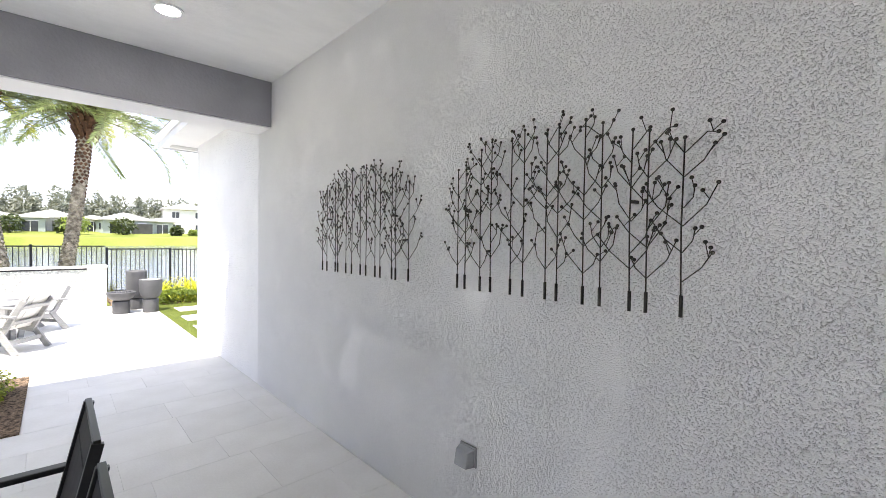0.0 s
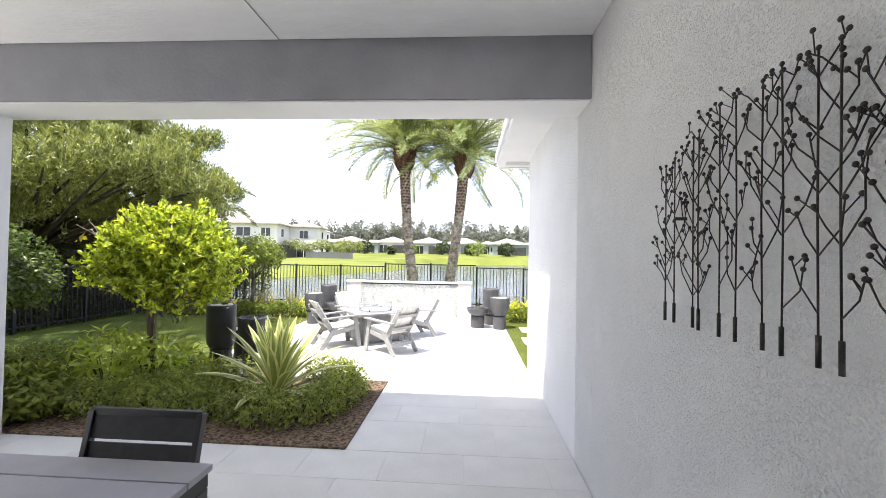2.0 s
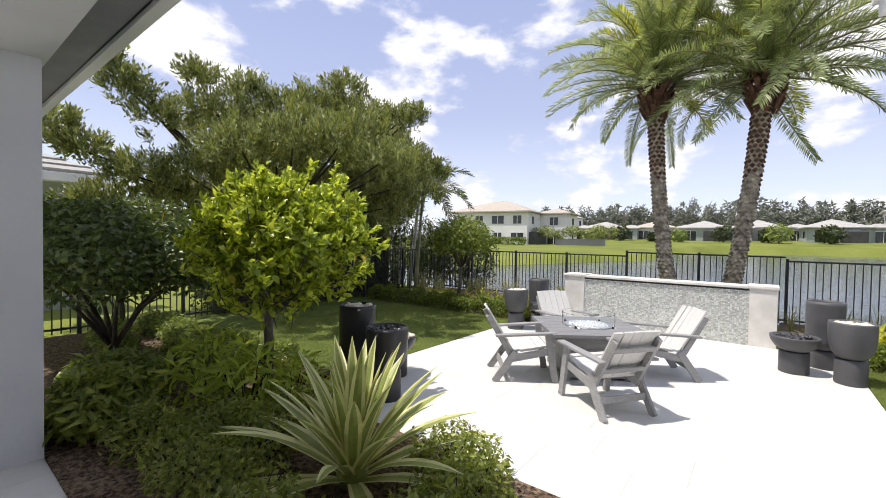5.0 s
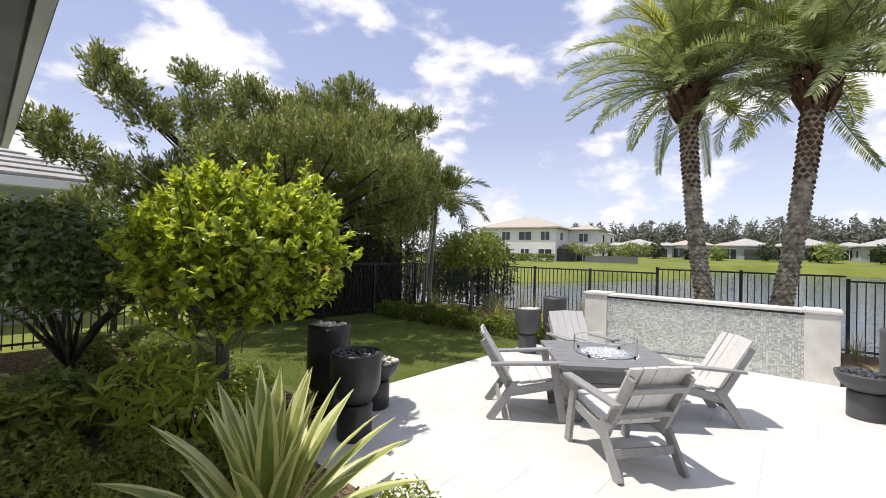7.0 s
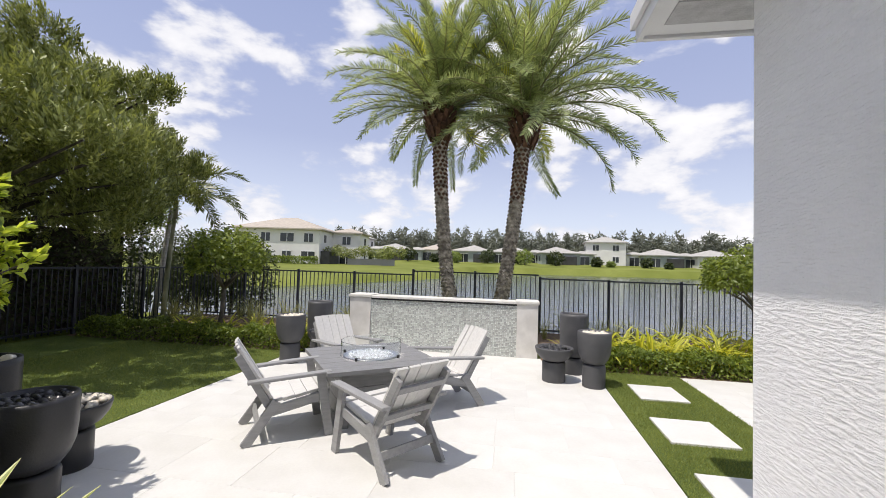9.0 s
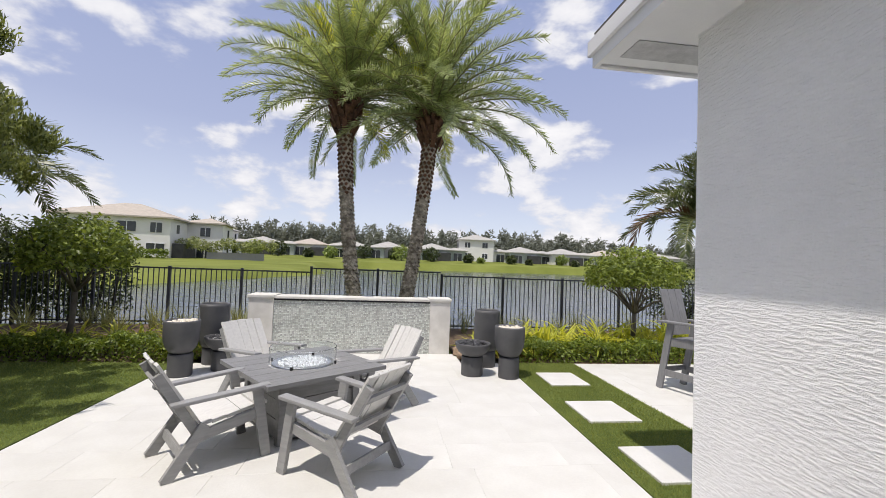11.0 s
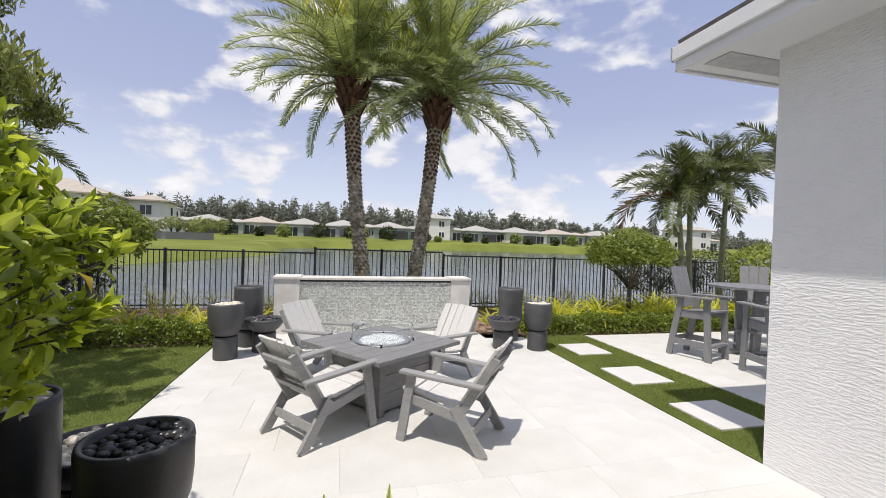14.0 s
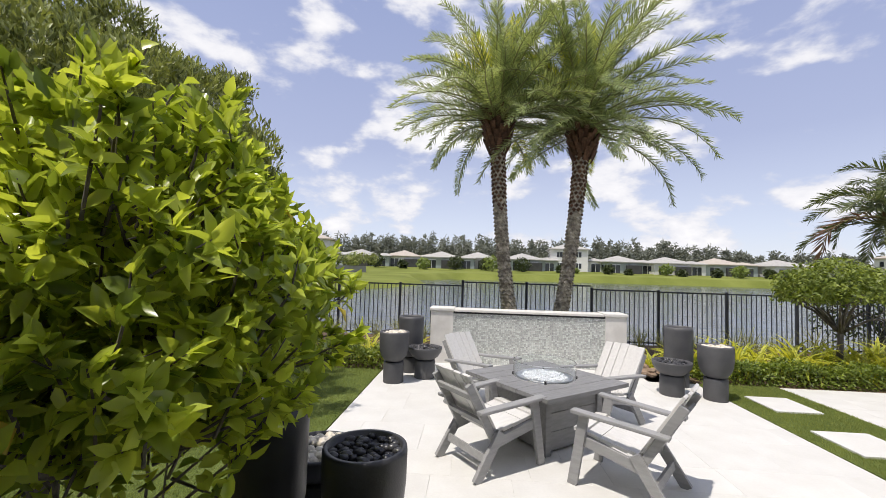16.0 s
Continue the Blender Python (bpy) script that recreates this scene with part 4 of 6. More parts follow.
def dining_chair():
    c = thing("dining_chair", "black aluminium dining armchair with grey sling fabric", "chair", "dining chairs at the porch table")
    for s in (-1, 1):
        x = s * 0.25
        part("front_leg", Shape().plank((x, 0.22, 0.62), (x, 0.25, 0.0), 0.04, 0.026, (0, 1, 0)), BLACKMETAL, c, bevel=0.003)
        part("back_leg", Shape().plank((x, -0.17, 0.42), (x, -0.27, 0.0), 0.04, 0.026, (0, 1, 0)), BLACKMETAL, c, bevel=0.003)
        part("back_post", Shape().plank((x * 0.97, -0.165, 0.40), (x * 0.97, -0.278, 0.885), 0.026, 0.036), BLACKMETAL, c, bevel=0.003)
        part("armrest", Shape().plank((x * 1.03, 0.25, 0.635), (x * 1.03, -0.225, 0.625), 0.05, 0.024), BLACKMETAL, c, bevel=0.006)
        part("seat_rail", Shape().plank((x * 0.94, 0.24, 0.425), (x * 0.94, -0.19, 0.395), 0.026, 0.034), BLACKMETAL, c, bevel=0.003)
    part("seat", Shape().plank((0, 0.23, 0.437), (0, -0.16, 0.404), 0.45, 0.008), SLING, c)
    part("backrest", Shape().plank((0, -0.249, 0.774), (0, -0.272, 0.875), 0.465, 0.008), SLING, c, "black woven sling back")
    part("lower_sling", Shape().plank((0, -0.175, 0.45), (0, -0.246, 0.762), 0.465, 0.008), SLING, c)
    part("top_rail", Shape().plank((-0.25, -0.276, 0.882), (0.25, -0.276, 0.882), 0.03, 0.022, (0, 0, 1)), BLACKMETAL, c, bevel=0.003)
    part("lower_rail", Shape().plank((-0.24, -0.20, 0.52), (0.24, -0.20, 0.52), 0.02, 0.02, (0, 0, 1)), BLACKMETAL, c, bevel=0.003)
    return c


dc = dining_chair()
dc.matrix_basis = pose(-0.66, 2.62, 0, 0, 0, 180)
for x, y, a in ((-0.22, 1.90, 90), (-0.22, 1.22, 90)):
    copy_thing(dc, pose(x, y, 0, 0, 0, a))

vs = thing("vase", "dark openwork rattan vase with a rolled rim", "vase", m=pose(-0.77, 2.15, 0.739))
prof = [(0.09, 0.0), (0.125, 0.02), (0.155, 0.07), (0.166, 0.13), (0.166, 0.20), (0.155, 0.25), (0.118, 0.285), (0.112, 0.32), (0.118, 0.34)]
part("base", Shape().lathe([(0.0, 0.0), (0.092, 0.0), (0.128, 0.02), (0.134, 0.034), (0.12, 0.03), (0.0, 0.012)], 28), RATTAN, vs, smooth=True)
part("shoulder", Shape().lathe([(0.112, 0.288), (0.157, 0.25), (0.168, 0.20), (0.169, 0.18), (0.162, 0.18), (0.150, 0.245), (0.104, 0.285)], 32), RATTAN, vs, smooth=True)
part("rim", Shape().lathe([(0.100, 0.28), (0.114, 0.284), (0.113, 0.32), (0.120, 0.34), (0.103, 0.342), (0.099, 0.31), (0.096, 0.285)], 32), RATTAN, vs, smooth=True)
wv = Shape()
for k in range(44):
    a = 2 * math.pi * k / 44
    wv.tube([(r * math.cos(a + 0.1 * h), r * math.sin(a + 0.1 * h), h + 0.002) for r, h in prof[:7]], 0.0028, 5)
stuff(part("cane_weave", wv, RATTAN, vs))
hoop = Shape()
for q in range(21):
    h = 0.026 + 0.0105 * q
    r = np.interp(h, [p[1] for p in prof], [p[0] for p in prof]) + 0.002
    hoop.tube([(r * math.cos(2 * math.pi * k / 44), r * math.sin(2 * math.pi * k / 44), h + 0.0022 * (-1) ** (k + q)) for k in range(45)], 0.0027, 5, False)
stuff(part("hoop_weave", hoop, RATTAN, vs))

# ---- wall art: rows of budding metal twigs ----


def twig_art(y0, seed):
    r = random.Random(seed)
    art = thing("wall_art", "dark iron wall sculpture of budding twigs in a row", "wall art", "iron twig sculptures on the stucco wall", pose(WALL - 0.045, y0, 1.335))
    stems = (0.0, 0.116, 0.17, 0.296, 0.363, 0.481, 0.545, 0.657, 0.737, 0.853, 0.912, 1.027, 1.089)
    n = len(stems)
    for i, y in enumerate(stems):
        top = 0.555 + 0.20 * math.sin(math.pi * (0.10 + 0.80 * i / (n - 1))) + r.uniform(-0.02, 0.02)
        dx = r.uniform(-0.012, 0.012)
        rod = Shape().tube([(dx, y, 0), (dx, y + r.uniform(-0.006, 0.006), top * 0.5), (dx, y, top)], 0.0028, 6)
        rod.tube([(dx, y, 0.0), (dx, y, 0.075)], 0.0064, 6)
        beads = Shape()

        def bud(p):
            beads.blob(p, (0.0054, 0.0076, 0.0070), 1, 0.0, 5, 8)
        for z in [top * (k + r.uniform(-0.05, 0.05)) for k in (0.2, 0.36, 0.5, 0.64, 0.78, 0.9)]:
            for s in ((-1, 1) if r.random() < 0.64 else (r.choice((-1, 1)),)):
                ln = r.uniform(0.07, 0.16) * (1.25 if z < top * 0.6 else 1.0)
                a = radians(r.uniform(46, 68))
                e = Vector((dx + r.uniform(-0.02, 0.012), y + s * ln * math.cos(a), min(z + ln * math.sin(a), top)))
                mid = Vector((dx, y + s * ln * 0.55 * math.cos(a * 0.8), z + ln * 0.5 * math.sin(a)))
                rod.tube([(dx, y, z), mid, e], 0.0021, 5)
                bud(e)
                for _ in range(r.choice((1, 1, 2))):
                    f = mid.lerp(e, r.uniform(0.2, 0.8))
                    g = f + Vector((r.uniform(-0.02, 0.01), r.uniform(-0.04, 0.04), r.uniform(0.02, 0.06)))
                    rod.tube([f, g], 0.0017, 5)
                    bud(g)
        bud(Vector((dx, y, top)))
        st = part("twig", rod, IRON, art, smooth=True)
        stuff(part("bud_spray", beads, IRON, st, smooth=True))
    for y in (0.17, 1.027):
        part("wall_bracket", Shape().span((0.0, y - 0.006, 0.40), (0.044, y + 0.006, 0.412)), IRON, art)
    return art


twig_art(1.827, 3)
twig_art(0.324, 11)

# ---- fence ----
FENCE_Y = 14.49
PW = 1.48
mesh_cache = {}


def shared(key, make):
    if key not in mesh_cache:
        mesh_cache[key] = make()
    return mesh_cache[key]


def fence_panel(m, height, width=PW):
    f = thing("picket_fence", "black aluminium picket fence panel with flat rails", "fence", "panels of the garden fence", m)
    part("post", shared(("post", height), lambda: Shape().span((-0.027, -0.027, -0.2), (0.027, 0.027, height + 0.035)).mesh("post", bevel=0.004)), FENCEBLACK, f)
    for z in (height - 0.012, 0.12):
        part("rail", shared(("rail", width), lambda: Shape().span((0.028, -0.017, -0.016), (width - 0.028, 0.017, 0.016)).mesh("rail")), FENCEBLACK, f).location = (0, 0, z)
    k = int(round(width / 0.1057))
    for i in range(1, k):
        part("picket", shared(("picket", height), lambda: Shape().span((-0.008, -0.008, 0.05), (0.008, 0.008, height - 0.029)).mesh("picket")), FENCEBLACK, f).location = (width * i / k, 0, 0)
    return f


x = -1.97 - 4 * PW
for i in range(13):
    h = 1.37 if i in (4, 5) else (1.28 if i != 6 else 1.29)
    fence_panel(pose(x + i * PW, FENCE_Y, -0.06, 0, 0, 0), h)
for i in range(8):
    fence_panel(pose(-7.89, FENCE_Y - 0.03 - (i + 1) * PW, -0.06, 0, 0, 90), 1.28)

# ---- stepping stones ----
for i, (x0, y0, x1, y1) in enumerate(STONES):
    tagged(part("stepping_stone", Shape().span((x0, y0, -0.04), (x1, y1, 0.026)), PAVER, None, "square ivory stepping stone set in turf", bevel=0.005),
           category="stepping stone", group="stepping stones in the turf strip")

# ---- date palms ----


def frond_mesh(name, length, seed, curve=1.1, leaf=0.36, n=46, vee=0.55, width=0.016, tilt=0.0, forward=0.0, ruffle=0.4):
    """A feather frond along +y from the origin, arching down; leaflets in two ranks."""
    r = np.random.default_rng(seed)
    ts = np.linspace(0, 1, 24)
    ang = 0.25 - curve * ts ** 1.4
    step = length / 23
    y = np.concatenate([[0], np.cumsum(np.cos(ang[:-1]) * step)])
    z = np.concatenate([[0], np.cumsum(np.sin(ang[:-1]) * step)])
    xx = tilt * ts ** 2 * length
    s = Shape()
    s.tube([(a, b, c) for a, b, c in zip(xx[::3], y[::3], z[::3])] + [(xx[-1], y[-1], z[-1])], [0.018 * (1 - t) + 0.004 for t in list(ts[::3]) + [1]], 5)
    rib = len(s.f)
    for i in range(n):
        t = 0.10 + 0.9 * (i + r.random() * 0.5) / n
        p = Vector((np.interp(t, ts, xx), np.interp(t, ts, y), np.interp(t, ts, z)))
        a = np.interp(t, ts, ang)
        d = Vector((0, math.cos(a), math.sin(a)))
        up = Vector((0, -math.sin(a), math.cos(a)))
        ll = leaf * (0.35 + 0.65 * math.sin(math.pi * min(1, 0.12 + t * 0.86)) ** 0.7) * r.uniform(0.8, 1.1)
        for side in (-1, 1):
            out = Vector((side, 0, 0)) * math.cos(vee) + up * (math.sin(vee) + r.uniform(-ruffle, ruffle))
            way = (out * 0.8 + d * (0.55 + forward + 0.5 * t)).normalized()
            e = p + way * ll + Vector((0, 0, -0.08 * ll))
            w = d.cross(way).cross(way).normalized() * width
            m1 = p.lerp(e, 0.45) + Vector((0, 0, 0.03 * ll))
            s.add([p + w * 0.4, m1 + w, e, m1 - w, p - w * 0.4], [(0, 1, 3, 4), (1, 2, 3)], 1)
    me = s.mesh(name)
    return me


def trunk_points(base, bend, top, n=14):
    b, m, t = Vector(base), Vector(bend), Vector(top)
    return [b * (1 - u) ** 2 + m * 2 * u * (1 - u) + t * u * u for u in [i / (n - 1) for i in range(n)]]


DATE_FRONDS = [frond_mesh("date_frond", 2.55, 30 + i, 0.62 + 0.2 * i, 0.28, 112, 0.4, 0.0085, 0.06 * (i - 2), -0.02, 0.8) for i in range(5)]
for me in DATE_FRONDS:
    me.materials.append(RACHIS); me.materials.append(LEAF_DATE)


GOLD_FROND = frond_mesh("young_frond", 1.7, 91, 0.9, 0.36, 60, 0.5, 0.009)
GOLD_FROND.materials.append(RACHIS); GOLD_FROND.materials.append(LEAF_GOLD)


def date_palm(base, bend, top, label, seed, reach=1.0):
    r = random.Random(seed)
    p = thing("date_palm", label, "palm tree", "date palms behind the fountain wall", pose(*base))
    pts = [q - Vector(base) for q in trunk_points(base, bend, top)]
    rad = [0.20] + [0.155 - 0.025 * math.sin(math.pi * i / 13) for i in range(1, 14)]
    trunk = part("trunk", Shape().tube(pts, rad, 14), PALMBARK, p, "scaly grey-brown trunk", smooth=True)
    sc, fibre = Shape(), Shape()
    total = 58
    for k in range(total):
        u = k / (total - 1) * 13
        i = min(int(u), 12)
        c = pts[i].lerp(pts[i + 1], u - i)
        rr = rad[i] + (rad[i + 1] - rad[i]) * (u - i)
        for j in range(9):
            a = 2 * math.pi * (j + 0.5 * (k % 2)) / 9 + r.uniform(-0.08, 0.08)
            o = Vector((math.cos(a), math.sin(a), 0))
            turn = Matrix.Rotation(a, 3, "Z") @ Matrix.Rotation(radians(-24 + r.uniform(-16, 16)), 3, "Y") @ Matrix.Rotation(radians(45), 3, "X")
            (sc if k < 0.66 * total + r.uniform(-3, 3) else fibre).box(c + o * rr * r.uniform(0.92, 1.0), (0.045, rr * r.uniform(0.34, 0.5), rr * r.uniform(0.34, 0.5)), turn)
    stuff(part("bark_scale", sc, PALMBARK, p))
    stuff(part("crown_fibre", fibre, PALMCROWN, p, "red-brown fibrous bark below the crown"))
    topv = pts[-1]
    boots = Shape()
    for k in range(64):
        a, lv = k * 2.4, k / 64
        o = Vector((math.cos(a), math.sin(a), 0))
        q = topv + Vector((0, 0, -0.55 + 0.85 * lv)) + o * (0.15 + 0.05 * (1 - abs(lv - 0.5)))
        boots.plank(q, q + o * (0.12 + 0.10 * lv) + Vector((0, 0, 0.26)), 0.09, 0.03, (-o.y, o.x, 0))
    part("crown_base", boots, PALMCROWN, p, "red-brown cut leaf bases under the crown")
    n = 98
    for k in range(n):
        lv = k / (n - 1)
        el = -12 + 92 * lv ** 0.8 + r.uniform(-9, 9)
        a = k * 137.5 + r.uniform(-14, 14)
        m = Matrix.Translation(topv + Vector((0, 0, 0.12 + 0.35 * lv))) @ Matrix.Rotation(radians(a), 4, "Z") @ Matrix.Rotation(radians(el - 8), 4, "X") @ Matrix.Rotation(r.uniform(-0.5, 0.5), 4, "Y")
        me = GOLD_FROND if k % 8 == 5 else DATE_FRONDS[r.randrange(5)]
        f = part("frond", me, None, p)
        sc_ = r.uniform(0.85, 1.08) * reach
        f.matrix_basis = m @ Matrix.Diagonal((sc_, sc_, sc_, 1))
    return p


date_palm((-0.80, 13.66, -0.06), (-1.20, 13.66, 1.9), (-1.28, 13.64, 4.65), "tall feather-leaved date palm with a slightly leaning trunk", 5)
date_palm((-0.02, 13.70, -0.06), (0.36, 13.70, 1.7), (0.55, 13.72, 4.50), "tall feather-leaved date palm with a curved leaning trunk", 8, 1.1)

# ---- smaller feather palms ----
FEATHER = [frond_mesh("feather_frond", 1.75, 60 + i, 1.25 + 0.3 * i, 0.38, 64, 0.35, 0.0135, 0.06 * (i - 1), 0.0, 0.6) for i in range(3)]
for me in FEATHER:
    me.materials.append(RACHIS); me.materials.append(LEAF_PALM)
BROWN_FROND = frond_mesh("dry_frond", 1.9, 77, 2.2, 0.5, 34, 0.2, 0.024)
BROWN_FROND.materials.append(RACHIS); BROWN_FROND.materials.append(LEAF_BROWN)


def feather_palm(base, top, radius, n, label, group, seed, lean=0.0, dry=False, size=1.0):
    r = random.Random(seed)
    p = thing("feather_palm", label, "palm tree", group, pose(*base))
    t = Vector(top) - Vector(base)
    pts = [Vector((t.x * u ** 1.4, t.y * u, t.z * u)) for u in [i / 7 for i in range(8)]]
    part("trunk", Shape().tube(pts, [radius * (1.15 - 0.35 * i / 7) for i in range(8)], 10), STEMGREEN, p, "smooth grey-green ringed trunk", smooth=True)
    part("crownshaft", Shape().tube([pts[-1] - Vector((0, 0, 0.25)), pts[-1], pts[-1] + Vector((0, 0, 0.45))], [radius * 0.95, radius * 0.9, radius * 0.5], 10), STEMGREEN, p, smooth=True)
    for k in range(n):
        lv = k / max(1, n - 1)
        el = -15 + 80 * lv + r.uniform(-8, 8)
        a = k * 137.5 + r.uniform(-12, 12)
        if lean:
            a = 90 + lean + r.uniform(-75, 75)
        me = BROWN_FROND if dry and k == 0 else FEATHER[r.randrange(3)]
        if dry and k == 0:
            a, el = 78, 10
        f = part("frond", me, None, p)
        f.matrix_basis = Matrix.Translation(pts[-1] + Vector((0, 0, 0.35))) @ Matrix.Rotation(radians(a), 4, "Z") @ Matrix.Rotation(radians(el), 4, "X") @ Matrix.Diagonal((size, size, size, 1))
    return p


feather_palm((6.75, 13.2, -0.06), (6.55, 13.2, 2.35), 0.07, 15, "grey-stemmed feather palm with one dry brown frond", "feather palms by the bar terrace", 2, dry=True)
feather_palm((7.10, 13.4, -0.06), (7.05, 13.4, 2.75), 0.075, 16, "smooth-stemmed green feather palm", "feather palms by the bar terrace", 3)
feather_palm((7.95, 13.3, -0.06), (8.05, 13.3, 3.05), 0.07, 17, "smooth-stemmed green feather palm", "feather palms by the bar terrace", 4)
feather_palm((9.9, 13.4, -0.06), (10.0, 13.4, 3.6), 0.085, 16, "tall smooth-stemmed green feather palm", "feather palms by the bar terrace", 6)
feather_palm((-7.55, 13.2, -0.06), (-7.4, 13.25, 2.6), 0.05, 17, "dark green feather palm at the lake fence", "palms beyond the lawn", 9, size=0.95)

# ---- trees ----
slim = thing("slim_tree", "pale twin-stemmed tree in shade behind the fence", "tree", m=pose(-9.05, 13.85, -0.06))
for sx, lean in ((-0.12, -0.10), (0.10, 0.06), (0.62, 0.35)):
    part("trunk", Shape().tube([(sx, 0, 0), (sx + lean * 0.4, 0.03, 1.2), (sx + lean, 0, 2.7)], [0.07, 0.06, 0.045], 8), PALETRUNK, slim, "pale grey slender trunk", smooth=True)
part("crown", leaf_mesh("crown", *in_balls([((0.0, 0.0, 2.95), (0.9, 0.8, 0.6), 1500), ((0.7, -0.3, 2.6), (0.6, 0.6, 0.45), 700)], 0.4), 0.13, 0.045), LEAF_DARK, slim)


def limbs(shape, base, spread, heights, r0, seed, n=7):
    r = random.Random(seed)
    b = Vector(base)
    for i in range(n):
        a = 2 * math.pi * i / n + r.uniform(-0.4, 0.4)
        e = b + Vector((math.cos(a) * spread * r.uniform(0.6, 1), math.sin(a) * spread * r.uniform(0.6, 1), r.uniform(*heights)))
        m = b.lerp(e, 0.5) + Vector((0, 0, 0.12 * spread))
        shape.tube([b, m, e], [r0, r0 * 0.65, r0 * 0.2], 6)
        for _ in range(4):
            f = m.lerp(e, r.uniform(0, 0.8))
            g = f + Vector((r.uniform(-1, 1), r.uniform(-1, 1), r.uniform(-0.1, 0.9))) * spread * 0.4
            shape.tube([f, f.lerp(g, 0.5) + Vector((0, 0, 0.03)), g], [r0 * 0.35, r0 * 0.25, r0 * 0.1], 5)
    return shape


def ball_tree(name, label, base, fork, trunk_r, balls, leaf, mat, spread, heights, inner=0.5, category="tree", group="", stake=False, bark=BARK, bottom=-0.8, limb_n=7, leaf_spread=0.5):
    t = thing(name, label, category, group, pose(*base))
    b = Vector((0, 0, 0))
    tr = Shape().tube([b, Vector(fork) * 0.5 + Vector((0.02, 0.01, 0)), Vector(fork)], [trunk_r * 1.25, trunk_r, trunk_r * 0.9], 9)
    part("trunk", tr, bark, t, smooth=True)
    part("branch_frame", limbs(Shape(), fork, spread, heights, trunk_r * 0.6, int(abs(base[0]) * 10), limb_n), bark, t, smooth=True)
    pos, nor = in_balls(balls, inner, bottom)
    if stake:
        # leafy shoots: a thin twig that ends in a tuft of leaves
        q = np.random.default_rng(77)
        tips, ways, outs, tw = [], [], [], Shape()
        for c, o in zip(pos, nor):
            way = o * 0.7 + np.array([0, 0, 0.55]) + q.normal(0, 0.3, 3)
            way /= np.linalg.norm(way)
            root = c - way * 0.26 - np.array([c[0] * 0.12, c[1] * 0.12, 0.05])
            tw.tube([Vector(root), Vector(c - way * 0.1), Vector(c)], [0.0055, 0.004, 0.002], 4)
            u = q.random(19)[:, None] ** 0.7
            tips.append(c - way * 0.2 * (1 - u) + q.normal(0, 0.008, (19, 3)))
            ways.append(way * (0.35 + 0.8 * u) + q.normal(0, 0.55, (19, 3)))
            outs.append(np.tile(o + np.array([-0.19, -0.19, 0.35]), (19, 1)))
        stuff(part("twig_mass", tw, bark, t))
        pos, nor, way = np.concatenate(tips), np.concatenate(outs), np.concatenate(ways)
    part("crown", leaf_mesh("crown", pos, nor, leaf[0], leaf[1], spread=leaf_spread, rounded=stake, ways=way if stake else None), mat, t)
    if stake:
        part("stake", Shape().plank((0.09, -0.05, 0.0), (0.09, -0.05, 0.95), 0.045, 0.045), BARK, t, "weathered wooden support stake")
        part("tie", Shape().tube([(0.03 + 0.085 * math.cos(k * 0.5236), -0.02 + 0.085 * math.sin(k * 0.5236), 0.32) for k in range(13)], 0.012, 6), STRAP, t, "black rubber tree tie")
    return t


lime = [((0.16, 0.0, 1.62), (0.80, 0.86, 0.58), 460), ((0.35, -0.25, 1.75), (0.62, 0.62, 0.55), 130), ((-0.15, 0.2, 1.78), (0.6, 0.6, 0.5), 120),
        ((0.1, 0.4, 1.85), (0.6, 0.6, 0.5), 90), ((0.5, 0.35, 1.45), (0.52, 0.5, 0.5), 80), ((-0.05, -0.42, 1.5), (0.6, 0.5, 0.5), 90), ((0.55, -0.35, 1.3), (0.45, 0.5, 0.4), 90)]
lime = [((c[0] * 0.94 + 0.06, c[1] * 0.94 + 0.07, c[2] - 0.09), (q[0] * 0.95, q[1] * 0.95, q[2]), k) for c, q, k in lime]
ball_tree("standard_tree", "clipped lime-green standard tree with a staked trunk", (-3.23, 6.10, 0.0), (0.0, 0.0, 0.95), 0.045, lime, (0.076, 0.041), LEAF_LIME, 0.75, (0.3, 1.0), 0.55, stake=True, limb_n=11)
ylw = leaf_mesh("yellow_leaves", *in_ball(20, (-3.12, 6.10, 1.5), (0.82, 0.88, 0.6), 0.9), 0.10, 0.045)
LEAF_YEL = leafy("yellowed_leaf", (0.42, 0.33, 0.03), (0.58, 0.46, 0.05), 0.5, 0.3)
yl = part("yellowed_leaves", ylw, LEAF_YEL, bpy.data.objects["standard_tree"], "scattered yellowed leaves")
yl.matrix_parent_inverse = Matrix.Translation((3.23, -6.10, 0))

